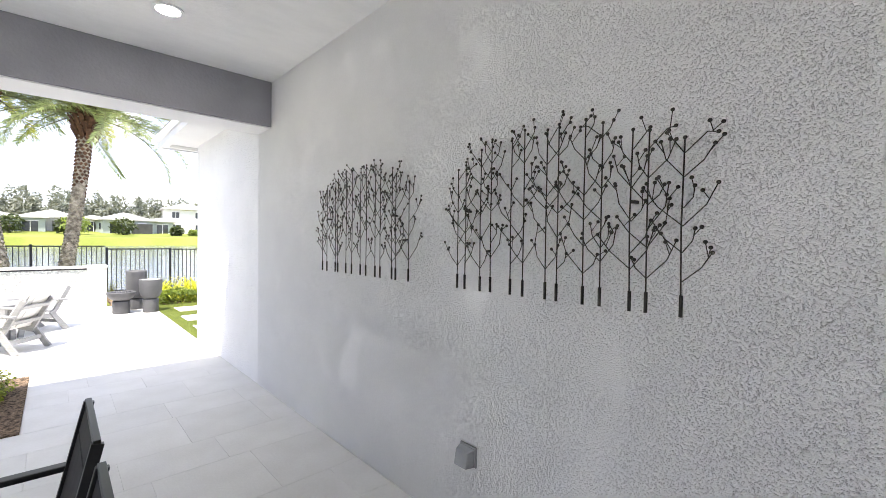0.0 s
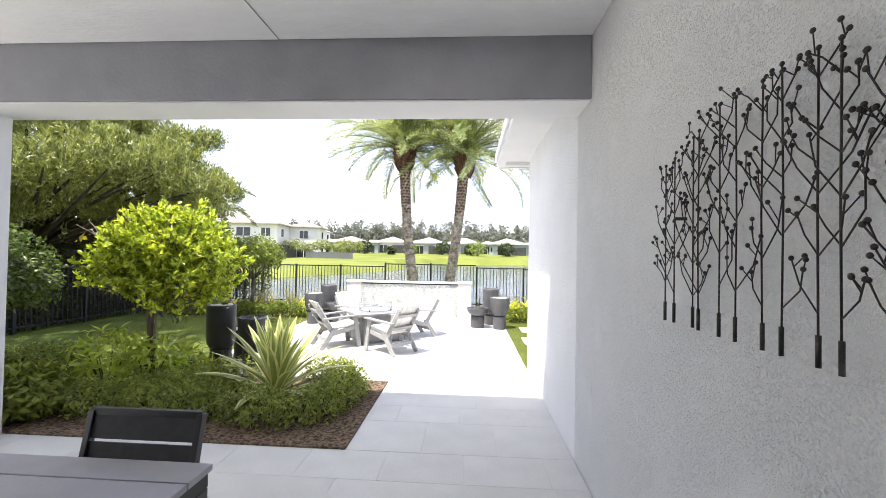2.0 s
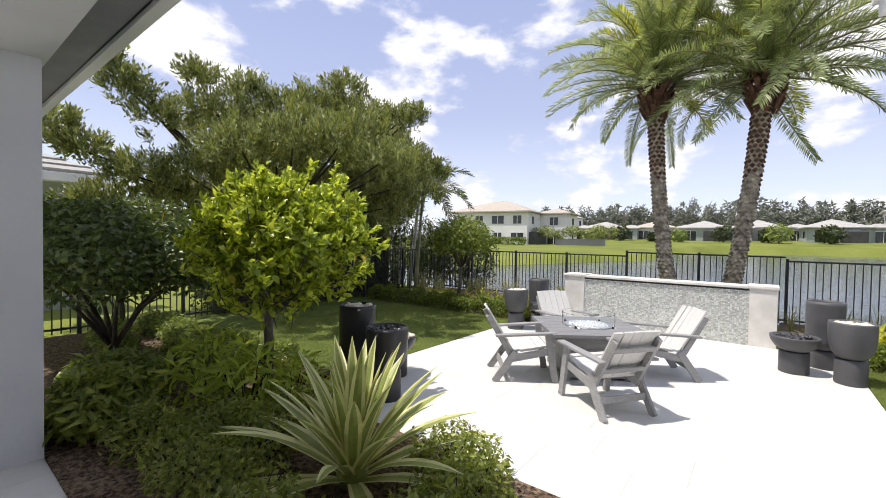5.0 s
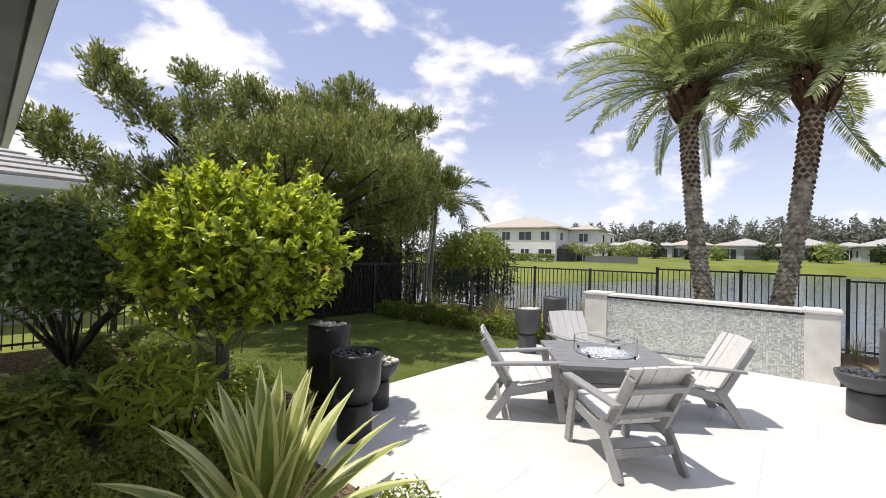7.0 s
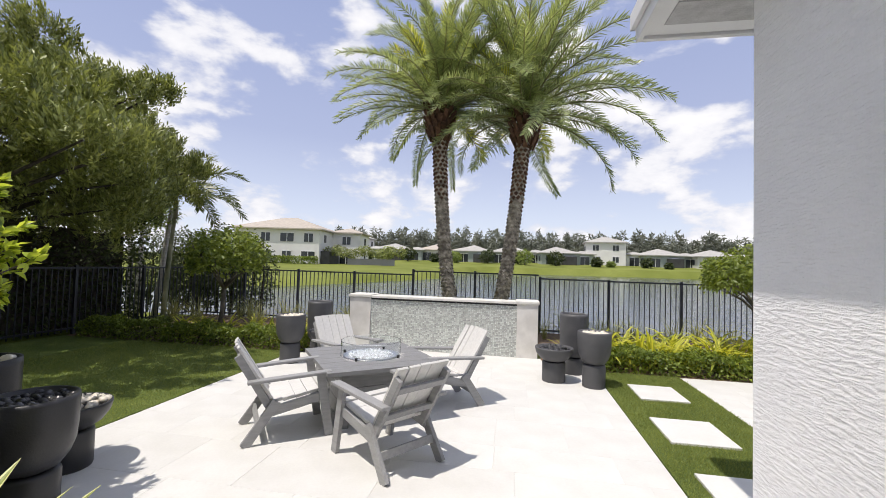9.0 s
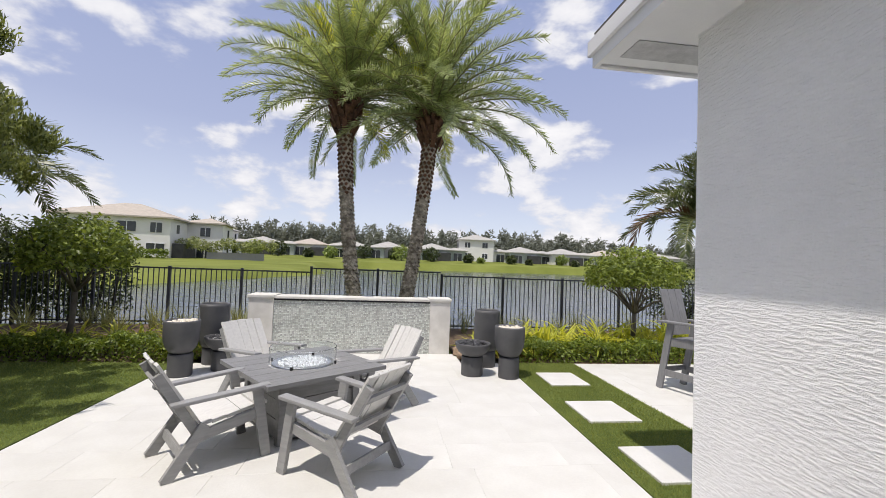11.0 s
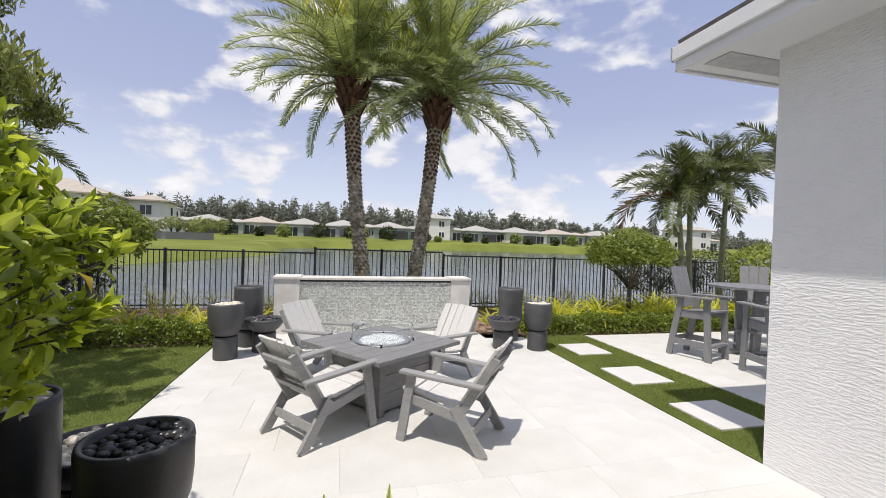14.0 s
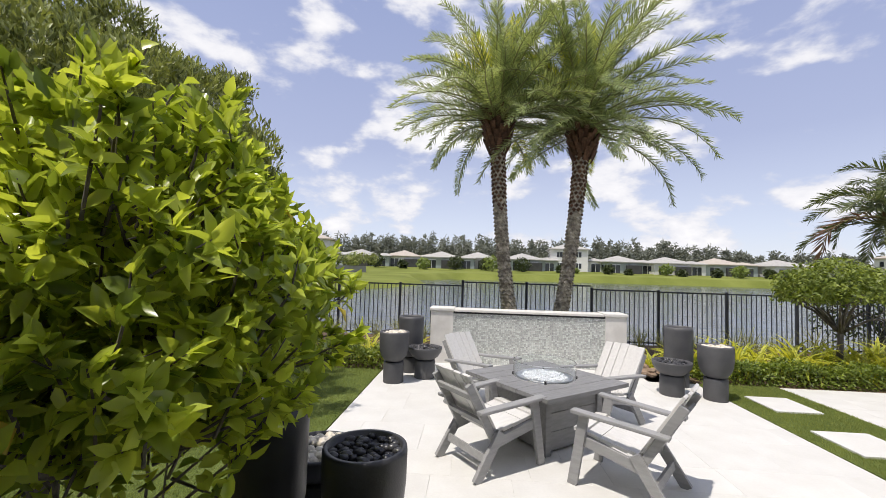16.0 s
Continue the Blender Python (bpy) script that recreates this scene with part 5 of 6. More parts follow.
# shade tree: tufts of upright leaves gathered in pads round the ends of long limbs; (bearing, distance, rise, radius) seen from the porch corner
PADS = [(-86, 8.0, 0.20, 0.24), (-84, 8.0, 0.16, 0.36), (-81.7, 8.0, 0.335, 0.22), (-80, 8.0, 0.29, 0.38), (-77, 8.1, 0.24, 0.5), (-73.2, 8.1, 0.345, 0.3), (-71, 8.2, 0.27, 0.6), (-67.3, 8.2, 0.325, 0.42),
        (-63, 8.3, 0.29, 0.6), (-60, 8.4, 0.325, 0.45), (-55, 8.6, 0.365, 0.44), (-57, 8.7, 0.30, 0.65), (-51.5, 8.6, 0.30, 0.6), (-47.5, 8.6, 0.295, 0.5), (-45.2, 8.7, 0.315, 0.3), (-46, 8.8, 0.20, 0.55), (-42.3, 9.0, 0.165, 0.45),
        (-79, 8.0, 0.12, 0.55), (-74, 8.0, 0.13, 0.65), (-69, 8.0, 0.16, 0.75), (-64, 8.1, 0.17, 0.8), (-58, 8.2, 0.18, 0.85), (-52, 8.3, 0.18, 0.85), (-48, 8.4, 0.13, 0.7),
        (-51, 6.3, 0.20, 0.55), (-57, 6.4, 0.23, 0.6), (-63, 6.5, 0.22, 0.6), (-69, 6.8, 0.20, 0.55), (-54, 7.2, 0.26, 0.6), (-61, 7.3, 0.26, 0.6), (-47, 7.3, 0.20, 0.5),
        (-82, 8.6, 0.06, 0.5), (-75, 8.7, 0.07, 0.6), (-68, 8.8, 0.08, 0.65), (-61, 8.9, 0.09, 0.65), (-55, 9.0, 0.09, 0.65), (-49, 9.2, 0.08, 0.6)]
tr = np.random.default_rng(12)
tufts, limb_ends = [], []
for depth in (0.0, 1.5):
    for az, far, rise, rad in PADS:
        if depth and (az < -76 or rad < 0.4 or far < 7.5):
            continue
        c = np.array([0.52 + (far + depth) * math.sin(radians(az)), 4.69 + (far + depth) * math.cos(radians(az)), 1.49 + (far + depth * 0.6) * rise - 0.25 * depth])
        limb_ends.append(Vector(c))
        for k in range(int(95 * rad ** 1.6) + 16):
            d = tr.normal(0, 1, 3)
            d /= np.linalg.norm(d)
            d[2] = abs(d[2]) if tr.random() < 0.85 else d[2]
            way = d * 0.5 + np.array([-0.1, -0.1, 0.75]) + tr.normal(0, 0.22, 3)
            tufts.append((c + d * np.array([rad, rad, rad * 0.62]) * tr.uniform(0.6, 1.12), d, way / np.linalg.norm(way)))
shade = thing("shade_tree", "large spreading dark olive-green shade tree beyond the fence", "tree", m=pose(-8.75, 9.3, -0.06))
root = Vector((-8.75, 9.3, -0.06))
part("trunk", Shape().tube([(0, 0, 0), (0.06, 0.03, 0.9), (0.0, 0.1, 1.8)], [0.21, 0.17, 0.15], 10), DARKBARK, shade, smooth=True)
frame_wood = Shape()
for k, e in enumerate(limb_ends):
    a = Vector((0.0, 0.1, 1.5 + 0.3 * (k % 2)))
    b = e - root
    m = a.lerp(b, 0.5) + Vector((0.1 * math.sin(k), 0.1 * math.cos(k), 0.1))
    frame_wood.tube([a, m, b], [0.055, 0.035, 0.012], 6)
part("branch_frame", frame_wood, DARKBARK, shade, smooth=True)
NL = 46
tp = np.array([t[0] for t in tufts]) - np.array(root)
tn, tw_ = np.array([t[1] for t in tufts]), np.array([t[2] for t in tufts])
u = tr.random((len(tp), NL, 1))
pos = tp[:, None] + tw_[:, None] * (0.30 * u - 0.16) + tr.normal(0, 0.035, (len(tp), NL, 3))
way = tw_[:, None] * (0.5 + u) + tr.normal(0, 0.42, (len(tp), NL, 3))
nor = np.repeat(tn[:, None], NL, 1)
part("crown", leaf_mesh("crown", pos.reshape(-1, 3), nor.reshape(-1, 3), 0.098, 0.027, spread=0.35, ways=way.reshape(-1, 3)), LEAF_TREE, shade)
hedge_shade = thing("fence_hedge", "dense green hedge behind the side fence, shade put into its dark leaf colour", "hedge", m=pose(-8.6, 10.3, -0.06))
# Much of this hedge's shade comes from the darkened leaf colour.
part("foliage", leaf_mesh("foliage", *in_box(16500, (-0.6, -2.6, 0.0), (0.5, 3.0, 2.7), 0.5), 0.11, 0.05), LEAF_SHADE_TONE, hedge_shade)
# Added dark box fills the hedge's shaded depth; no stems are modelled.
part("woody_core", Shape().span((-0.35, -2.3, 0.0), (0.1, 2.7, 2.0)), DARKBARK, hedge_shade, "plain dark box added as the shaded depth of the hedge")
back_hedge = thing("lake_hedge", "dense green shrubbery behind the corner of the fence, shade put into its dark leaf colour", "hedge", m=pose(-8.5, 15.5, -0.12))
# Darkened leaves again give the shrubbery its shade.
part("foliage", leaf_mesh("foliage", *in_balls([((0.75 * k - 1.6, 0.25 * math.sin(2.0 * k), 1.15 + 0.2 * math.sin(3.0 * k)), (0.75, 0.6, 1.25), 2300) for k in range(5)], 0.3, -0.9), 0.11, 0.05), LEAF_SHADE_TONE, back_hedge)
stems = Shape()
for k in range(14):
    stems.tube([(-1.8 + 0.28 * k, 0.1 * math.sin(k), 0.0), (-1.75 + 0.28 * k, 0.12 * math.cos(k), 1.1), (-1.7 + 0.27 * k, 0.2 * math.sin(2 * k), 2.1)], [0.04, 0.03, 0.015], 6)
part("stem_mass", stems, DARKBARK, back_hedge, "dark bare stems")
ball_tree("round_tree", "small rounded green tree on a slim trunk", (4.22, 12.0, 0.0), (0.05, 0.0, 0.72), 0.045,
          [((0.0, 0, 1.40), (0.80, 0.80, 0.52), 3400), ((-0.38, 0, 1.30), (0.46, 0.5, 0.34), 900), ((0.38, 0.1, 1.32), (0.46, 0.5, 0.36), 900)], (0.075, 0.042), LEAF_ROUND, 0.75, (0.25, 0.75), 0.5, group="round trees before the fence", bottom=-0.35, limb_n=10)
ball_tree("round_tree", "small rounded green tree with a leaning trunk", (-5.0, 11.75, 0.0), (0.1, 0.0, 0.9), 0.04,
          [((0.15, 0, 1.52), (0.72, 0.7, 0.5), 2600), ((-0.25, 0.1, 1.42), (0.5, 0.5, 0.42), 900)], (0.085, 0.05), LEAF_ROUND, 0.7, (0.2, 0.8), 0.45, group="round trees before the fence", bottom=-0.6)
ball_tree("large_shrub", "big dark green shrub on several bare stems", (-5.15, 5.35, 0.0), (0.0, 0.0, 0.25), 0.05,
          [((0.0, 0, 1.26), (1.02, 1.02, 0.66), 9500), ((0.5, 0.2, 1.2), (0.55, 0.6, 0.45), 1300), ((-0.3, -0.4, 1.5), (0.6, 0.6, 0.4), 1200)], (0.08, 0.042), LEAF_SHRUB, 0.8, (0.4, 0.9), 0.5, category="shrub", bark=DARKBARK, limb_n=11, bottom=-0.6)
ball_tree("large_shrub", "bright green shrub at the side fence", (-6.9, 4.6, 0.0), (0.0, 0.0, 0.4), 0.05,
          [((0.0, 0, 1.35), (0.9, 1.1, 0.75), 2600)], (0.09, 0.05), LEAF_LIME, 0.7, (0.3, 0.9), 0.5, category="shrub", bark=DARKBARK)
ball_tree("large_shrub", "green shrub behind the side fence", (-8.6, 6.3, -0.06), (0.0, 0.0, 0.4), 0.05,
          [((0.0, 0, 1.3), (0.9, 1.3, 0.85), 2600)], (0.09, 0.05), LEAF_FRESH, 0.7, (0.3, 0.9), 0.5, category="shrub", bark=DARKBARK)
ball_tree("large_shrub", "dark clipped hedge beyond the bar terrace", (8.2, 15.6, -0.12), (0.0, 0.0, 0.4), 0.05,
          [((0.0, 0, 0.95), (1.5, 0.7, 0.85), 2400), ((2.0, 0, 1.0), (1.1, 0.7, 0.8), 1500)], (0.09, 0.05), LEAF_SHADE_TONE, 0.7, (0.3, 0.7), 0.5, category="shrub", bark=DARKBARK)
ball_tree("large_shrub", "light green shrub by the bar terrace", (7.9, 12.2, 0.0), (0.0, 0.0, 0.4), 0.04,
          [((0.0, 0, 1.1), (0.75, 0.6, 0.65), 2000)], (0.08, 0.05), LEAF_MID, 0.5, (0.2, 0.6), 0.5, category="shrub")

# ---- hedges and low planting ----


def hedge(name, label, boxes, per_m2, leaf, mat, category="hedge"):
    got = [in_box(int(per_m2 * ((b[1][0] - b[0][0]) * (b[1][1] - b[0][1]) + 2 * (b[1][2] - b[0][2]) * (b[1][0] - b[0][0] + b[1][1] - b[0][1]))), *b) for b in boxes]
    me = leaf_mesh(name, np.concatenate([g[0] for g in got]), np.concatenate([g[1] for g in got]), *leaf, spread=0.7)
    t = thing(name, label, category)
    part("foliage", me, mat, t)
    wood = Shape()
    for lo, hi in boxes:
        long = hi[0] - lo[0] > hi[1] - lo[1]
        k = max(2, int(max(hi[0] - lo[0], hi[1] - lo[1]) / 0.12))
        for i in range(k):
            u = (i + 0.5) / k
            c = Vector((lo[0] + (hi[0] - lo[0]) * (u if long else 0.5), lo[1] + (hi[1] - lo[1]) * (0.5 if long else u), lo[2]))
            for j in range(3):
                wood.tube([c, c + Vector((0.05 * math.sin(i * 2.1 + j * 2), 0.07 * math.cos(i * 1.7 + j * 2), (hi[2] - lo[2]) * 0.85))], [0.007, 0.003], 4)
    stuff(part("twig_mass", wood, DARKBARK, t))
    return t


hedge("low_hedge", "low clipped green hedge along the bar terrace", [((1.72, 11.2, 0.0), (9.0, 11.58, 0.27))], 2100, (0.055, 0.03), LEAF_CLIP)
hedge("low_hedge", "low clipped green hedge behind the lawn", [((-7.3, 11.12, 0.0), (-3.0, 11.5, 0.29))], 2100, (0.055, 0.03), LEAF_CLIP)


def mounds(label, centres, size, height, n, leaf, mat, seed):
    r = random.Random(seed)
    balls = []
    for (ax, ay), (bx, by), k in centres:
        for i in range(k):
            u = (i + 0.5) / k
            s = size * r.uniform(0.75, 1.2)
            balls.append(((ax + (bx - ax) * u + r.uniform(-0.05, 0.05), ay + (by - ay) * u + r.uniform(-0.06, 0.06), height * 0.45), (s, s, height * r.uniform(0.5, 0.75)), n))
    t = thing("groundcover", label, "shrub")
    part("foliage", leaf_mesh("foliage", *in_balls(balls, 0.4, -0.6), *leaf, spread=0.6), mat, t)
    w = Shape()
    for c, q, _ in balls:
        for k in range(5):
            a = r.uniform(0, 6.28)
            w.tube([(c[0], c[1], 0.0), (c[0] + q[0] * 0.6 * math.cos(a), c[1] + q[1] * 0.6 * math.sin(a), c[2] + q[2] * 0.5)], [0.006, 0.003], 4)
    stuff(part("stem_tangle", w, DARKBARK, t))


mounds("low mounded green groundcover round the agave", [((-3.05, 5.02), (-0.75, 4.98), 11), ((-0.68, 5.05), (-0.66, 6.05), 6), ((-2.9, 5.4), (-1.9, 5.45), 5), ((-2.5, 5.85), (-1.9, 6.0), 3), ((-1.1, 6.08), (-0.8, 6.1), 2)], 0.24, 0.30, 500, (0.05, 0.022), LEAF_HEDGE, 3)
mounds("dark low groundcover below the shrubs", [((-5.2, 6.5), (-3.6, 6.5), 6), ((-5.2, 6.05), (-3.7, 6.0), 6), ((-4.7, 5.3), (-3.7, 5.3), 5), ((-7.2, 6.35), (-5.6, 6.35), 7), ((-7.0, 5.7), (-5.8, 5.6), 5)], 0.28, 0.30, 420, (0.065, 0.03), LEAF_DARK, 4)

for i, (x, y, r, h, mat, lab, n) in enumerate(((-3.42, 4.86, 0.34, 0.44, LEAF_MID, "rounded green shrub at the porch pier", 1700), (-3.95, 5.05, 0.38, 0.44, LEAF_DARK, "dark green shrub at the porch pier", 1500),
                                               (-2.95, 5.75, 0.32, 0.55, LEAF_FRESH, "leafy yellow-green shrub below the standard tree", 290), (-3.3, 5.6, 0.34, 0.66, LEAF_FRESH, "leafy yellow-green shrub below the standard tree", 280),
                                               (-2.85, 6.15, 0.26, 0.40, LEAF_FRESH, "bright leafy shrub below the standard tree", 200))):
    t = thing("garden_shrub", lab, "shrub", "", pose(x, y, 0))
    part("foliage", leaf_mesh("foliage", *in_ball(n, (0, 0, h * 0.5), (r, r, h * 0.55), 0.4, -0.9), *((0.17, 0.04) if n < 300 else (0.11, 0.042))), mat, t)
    st = Shape()
    for k in range(9):
        a = k * 0.7
        st.tube([(0.03 * math.cos(a), 0.03 * math.sin(a), 0), (r * 0.6 * math.cos(a), r * 0.6 * math.sin(a), h * 0.7)], [0.008, 0.003], 5)
    stuff(part("stem_mass", st, DARKBARK, t))

# strap-leaved clumps
def clump_mesh(n, length, width, seed, rise=(0.4, 1.4), arch=(0.8, 1.8)):
    r = random.Random(seed)
    s = Shape()
    for k in range(n):
        one = strap_shape(length * r.uniform(0.6, 1.1), width * r.uniform(0.8, 1.2), 4, r.uniform(*rise), r.uniform(*arch))
        m = Matrix.Translation((r.uniform(-0.05, 0.05), r.uniform(-0.05, 0.05), 0)) @ Matrix.Rotation(k * 2.4, 4, "Z")
        s.add([m @ Vector(p) for p in one.v], one.f)
    return s.mesh("leaves", weld=False)


CLUMPS = [clump_mesh(26, 0.46, 0.045, 40 + i) for i in range(4)]
REEDS = [clump_mesh(46, 0.75, 0.012, 50 + i, (0.9, 1.5), (0.4, 1.2)) for i in range(3)]
r = random.Random(21)


def clump(meshes, mat, x, y, label, group, category, s=1.0):
    t = thing("strap_plant" if category == "plant" else "reed_clump", label, category, group, pose(x, y, 0, 0, 0, r.uniform(0, 360)))
    f = part("leaves", r.choice(meshes), mat, t)
    f.scale = (s, s, s)


for k in range(34):
    clump(CLUMPS, LEAF_GOLD, 1.75 + 5.6 * ((k * 0.618) % 1), r.uniform(11.75, 12.5), "golden-green strap-leaved plant behind the hedge", "golden strap plants by the bar terrace", "plant", r.uniform(1.5, 2.0))
for k in range(5):
    clump(CLUMPS, LEAF_GOLD, 1.15 + 0.14 * k, 11.85 + 0.2 * (k % 3), "golden-green strap-leaved plant behind the planters", "golden strap plants by the bar terrace", "plant", r.uniform(0.9, 1.1))
for k in range(16):
    clump(CLUMPS, LEAF_MID if k % 3 else LEAF_GOLD, -2.75 - 3.6 * ((k * 0.618) % 1), r.uniform(11.7, 12.6), "yellow-green strap-leaved plant behind the hedge", "strap plants behind the lawn", "plant", r.uniform(1.05, 1.4))
for k in range(58):
    x = -7.5 + 19 * ((k * 0.618) % 1)
    if -2.3 < x < 0.6 and k % 2:
        continue
    clump(REEDS, LEAF_REED, x, r.uniform(13.1, 14.2), "wispy olive ornamental grass before the fence", "ornamental grasses before the fence", "grass", r.uniform(0.75, 1.1))
for k in range(7):
    clump(CLUMPS, LEAF_MID, -2.75 - 0.5 * (k % 3), 5.9 + 0.12 * k, "green strap-leaved plant below the standard tree", "strap plants in the planting bed", "plant", 0.75)

# ---- variegated agave ----
ag = thing("agave", "large variegated agave with cream-edged leaves", "plant", m=pose(-1.37, 5.62, 0.02))
AG = [strap_shape(0.77, 0.125, 7, 1.42 - 0.0 * i, 0.25 + 0.18 * i, 0.28, True).mesh("leaf", smooth=True) for i in range(3)]
for me in AG:
    me.materials.append(AGAVE_GREEN); me.materials.append(AGAVE_CREAM)
r = random.Random(4)
for k in range(46):
    lv = k / 45
    lean = (6 + 72 * lv ** 1.5) + r.uniform(-5, 5)
    f = part("leaf", AG[min(2, int(lv * 3))], None, ag)
    s = r.uniform(0.78, 0.95) * (1.0 + 0.36 * lv)
    f.matrix_basis = Matrix.Translation((0, 0, 0.16 * (1 - lv) + 0.02)) @ Matrix.Rotation(k * 2.39996, 4, "Z") @ Matrix.Translation((0, 0.03 + 0.03 * lv, 0)) @ Matrix.Rotation(radians(9 - lean), 4, "X") @ Matrix.Diagonal((s, s, s, 1))
part("heart", Shape().lathe([(0.085, 0.0), (0.10, 0.06), (0.07, 0.16), (0.03, 0.26)], 14), AGAVE_GREEN, ag, smooth=True)

# ---- neighbour's house to the west ----
nh = thing("neighbour_house", "sage-green house with a pale grey tile roof", "house", m=pose(-10.9, -6.0, -0.36))
part("wall", Shape().span((-8.0, 0.0, 0.0), (0.0, 12.2, 2.95)), HOUSEGREEN, nh, "sage-green stucco wall")
rf = roof_plane((0.45, -0.5, 3.12), (0.45, 12.7, 3.12), (-4.0, 4.0, 5.0), (-4.0, 8.2, 5.0), 13)
roof_base = part("roof", Shape().add([(0.4, -0.45, 3.1), (0.4, 12.65, 3.1), (-4.0, 8.2, 4.98), (-4.0, 4.0, 4.98)], [(0, 1, 2, 3)]), ROOFGREY, nh, "pale flat roof tiles")
for k in range(13):
    part("tile_course", Shape().add(rf.v[8 * k:8 * k + 8], [(4, 5, 6, 7), (0, 1, 5, 4), (1, 2, 6, 5), (3, 0, 4, 7)]), ROOFGREY, roof_base)
part("gutter", Shape().span((0.40, -0.5, 2.92), (0.52, 12.7, 3.10)), PAINT, nh, "white eaves gutter", bevel=0.015)
part("eaves", Shape().span((0.0, -0.5, 2.93), (0.40, 12.7, 2.99)), PAINT, nh)

# ---- houses across the lake ----


def hip_roof(x0, y0, x1, y1, z, rise, over):
    x0, y0, x1, y1 = x0 - over, y0 - over, x1 + over, y1 + over
    w, d = x1 - x0, y1 - y0
    i = min(w, d) / 2
    if w >= d:
        a, b = (x0 + i, (y0 + y1) / 2), (x1 - i, (y0 + y1) / 2)
    else:
        a, b = ((x0 + x1) / 2, y0 + i), ((x0 + x1) / 2, y1 - i)
    v = [(x0, y0, z), (x1, y0, z), (x1, y1, z), (x0, y1, z), (*a, z + rise), (*b, z + rise), (x0, y0, z - 0.22), (x1, y0, z - 0.22), (x1, y1, z - 0.22), (x0, y1, z - 0.22)]
    if w >= d:
        f = [(0, 1, 5, 4), (1, 2, 5), (2, 3, 4, 5), (3, 0, 4)]
    else:
        f = [(0, 1, 4), (1, 2, 5, 4), (2, 3, 5), (3, 0, 4, 5)]
    f += [(6, 7, 1, 0), (7, 8, 2, 1), (8, 9, 3, 2), (9, 6, 0, 3), (9, 8, 7, 6)]
    return Shape().add(v, f)


def far_house(x, y, z, turn, blocks, roof, wall, label, group="houses across the lake"):
    """blocks: (x0, y0, x1, y1, storeys); the front looks to -y."""
    h = thing("house", label, "house", group, pose(x, y, z, 0, 0, turn))
    for bx0, by0, bx1, by1, storeys in blocks:
        top = 3.1 * storeys
        part("wall", Shape().span((bx0, by0, -1.0), (bx1, by1, top)), wall, h)
        part("roof", hip_roof(bx0, by0, bx1, by1, top + 0.1, 0.19 * min(bx1 - bx0, by1 - by0), 0.6), roof, h)
        for s in range(storeys):
            k = max(1, int((bx1 - bx0) / 3.4))
            for i in range(k):
                cx = bx0 + (bx1 - bx0) * (i + 0.5) / k
                ww = 1.5 if (i + s) % 3 else 2.3
                zb = 3.1 * s + (0.9 if s or (i % 2) else 0.15)
                wd = part("window", Shape().span((cx - ww / 2, by0 - 0.06, zb), (cx + ww / 2, by0 - 0.01, 3.1 * s + 2.35)), DARKGLASS, h, "dark glazed window")
                part("frame", Shape().span((cx - ww / 2 - 0.1, by0 - 0.09, 3.1 * s + 2.36), (cx + ww / 2 + 0.1, by0 - 0.012, 3.1 * s + 2.5)).span((cx - 0.05, by0 - 0.08, zb), (cx + 0.05, by0 - 0.061, 3.1 * s + 2.35)), PAINT, wd)
            k = max(1, int((by1 - by0) / 4.5))
            for i in range(k):
                cy = by0 + (by1 - by0) * (i + 0.5) / k
                for sx, fx in ((-1, bx0), (1, bx1)):
                    part("window", Shape().span((fx - 0.05 if sx < 0 else fx + 0.01, cy - 0.6, 3.1 * s + 0.95), (fx - 0.01 if sx < 0 else fx + 0.05, cy + 0.6, 3.1 * s + 2.3)), DARKGLASS, h, "dark glazed window")
    return h


far_house(-33.0, 74.1, 0.55, 8, [(-15.0, -3.0, 0.0, 9.5, 2), (0.02, 4.5, 5.4, 12.0, 2)], ROOFTAN, HOUSEWHITE, "white two-storey house with a tan tile roof", "houses on the near bank")
part("lanai_screen", Shape().span((0.06, -2.2, 0.05), (1.6, 3.6, 2.5)), SCREEN, bpy.data.objects["house"], "dark screened lanai")
FAR = [(-33, 118, 1, ROOFGREY), (-20, 121, 1, ROOFTAN), (-9, 117, 1, ROOFGREY), (1, 122, 1, ROOFGREY), (14, 117, 1, ROOFGREY), (25, 121, 2, ROOFGREY), (40, 118, 1, ROOFGREY), (52, 117, 1, ROOFGREY), (66, 119, 1, ROOFTAN),
       (82, 118, 1, ROOFGREY), (106, 110, 2, ROOFTAN), (114, 121, 1, ROOFGREY), (-47, 119, 2, ROOFGREY)]
for i, (x, y, st, roof) in enumerate(FAR):
    z = ground_height(x, y) - 0.1
    turn = (-6, 4, 0, -3, 7)[i % 5]
    if st == 2:
        far_house(x, y, z, turn, [(-5.5, 0.0, 4.5, 9.0, 2), (4.52, 1.5, 9.0, 9.0, 1)], roof, HOUSEWHITE, "white two-storey lakeside house with a hipped roof")
    else:
        hs = far_house(x, y, z, turn, [(-6.5, 0.0, 3.0, 10.0, 1), (3.02, 2.0, 7.5, 9.0, 1)], roof, HOUSEWHITE if i % 2 else HOUSEGREEN, "single-storey lakeside house with a hipped roof")
        part("lanai_screen", Shape().span((-1.4, -1.0, 0.0), (2.4, -0.08, 2.3)), SCREEN, hs, "dark screened lanai")

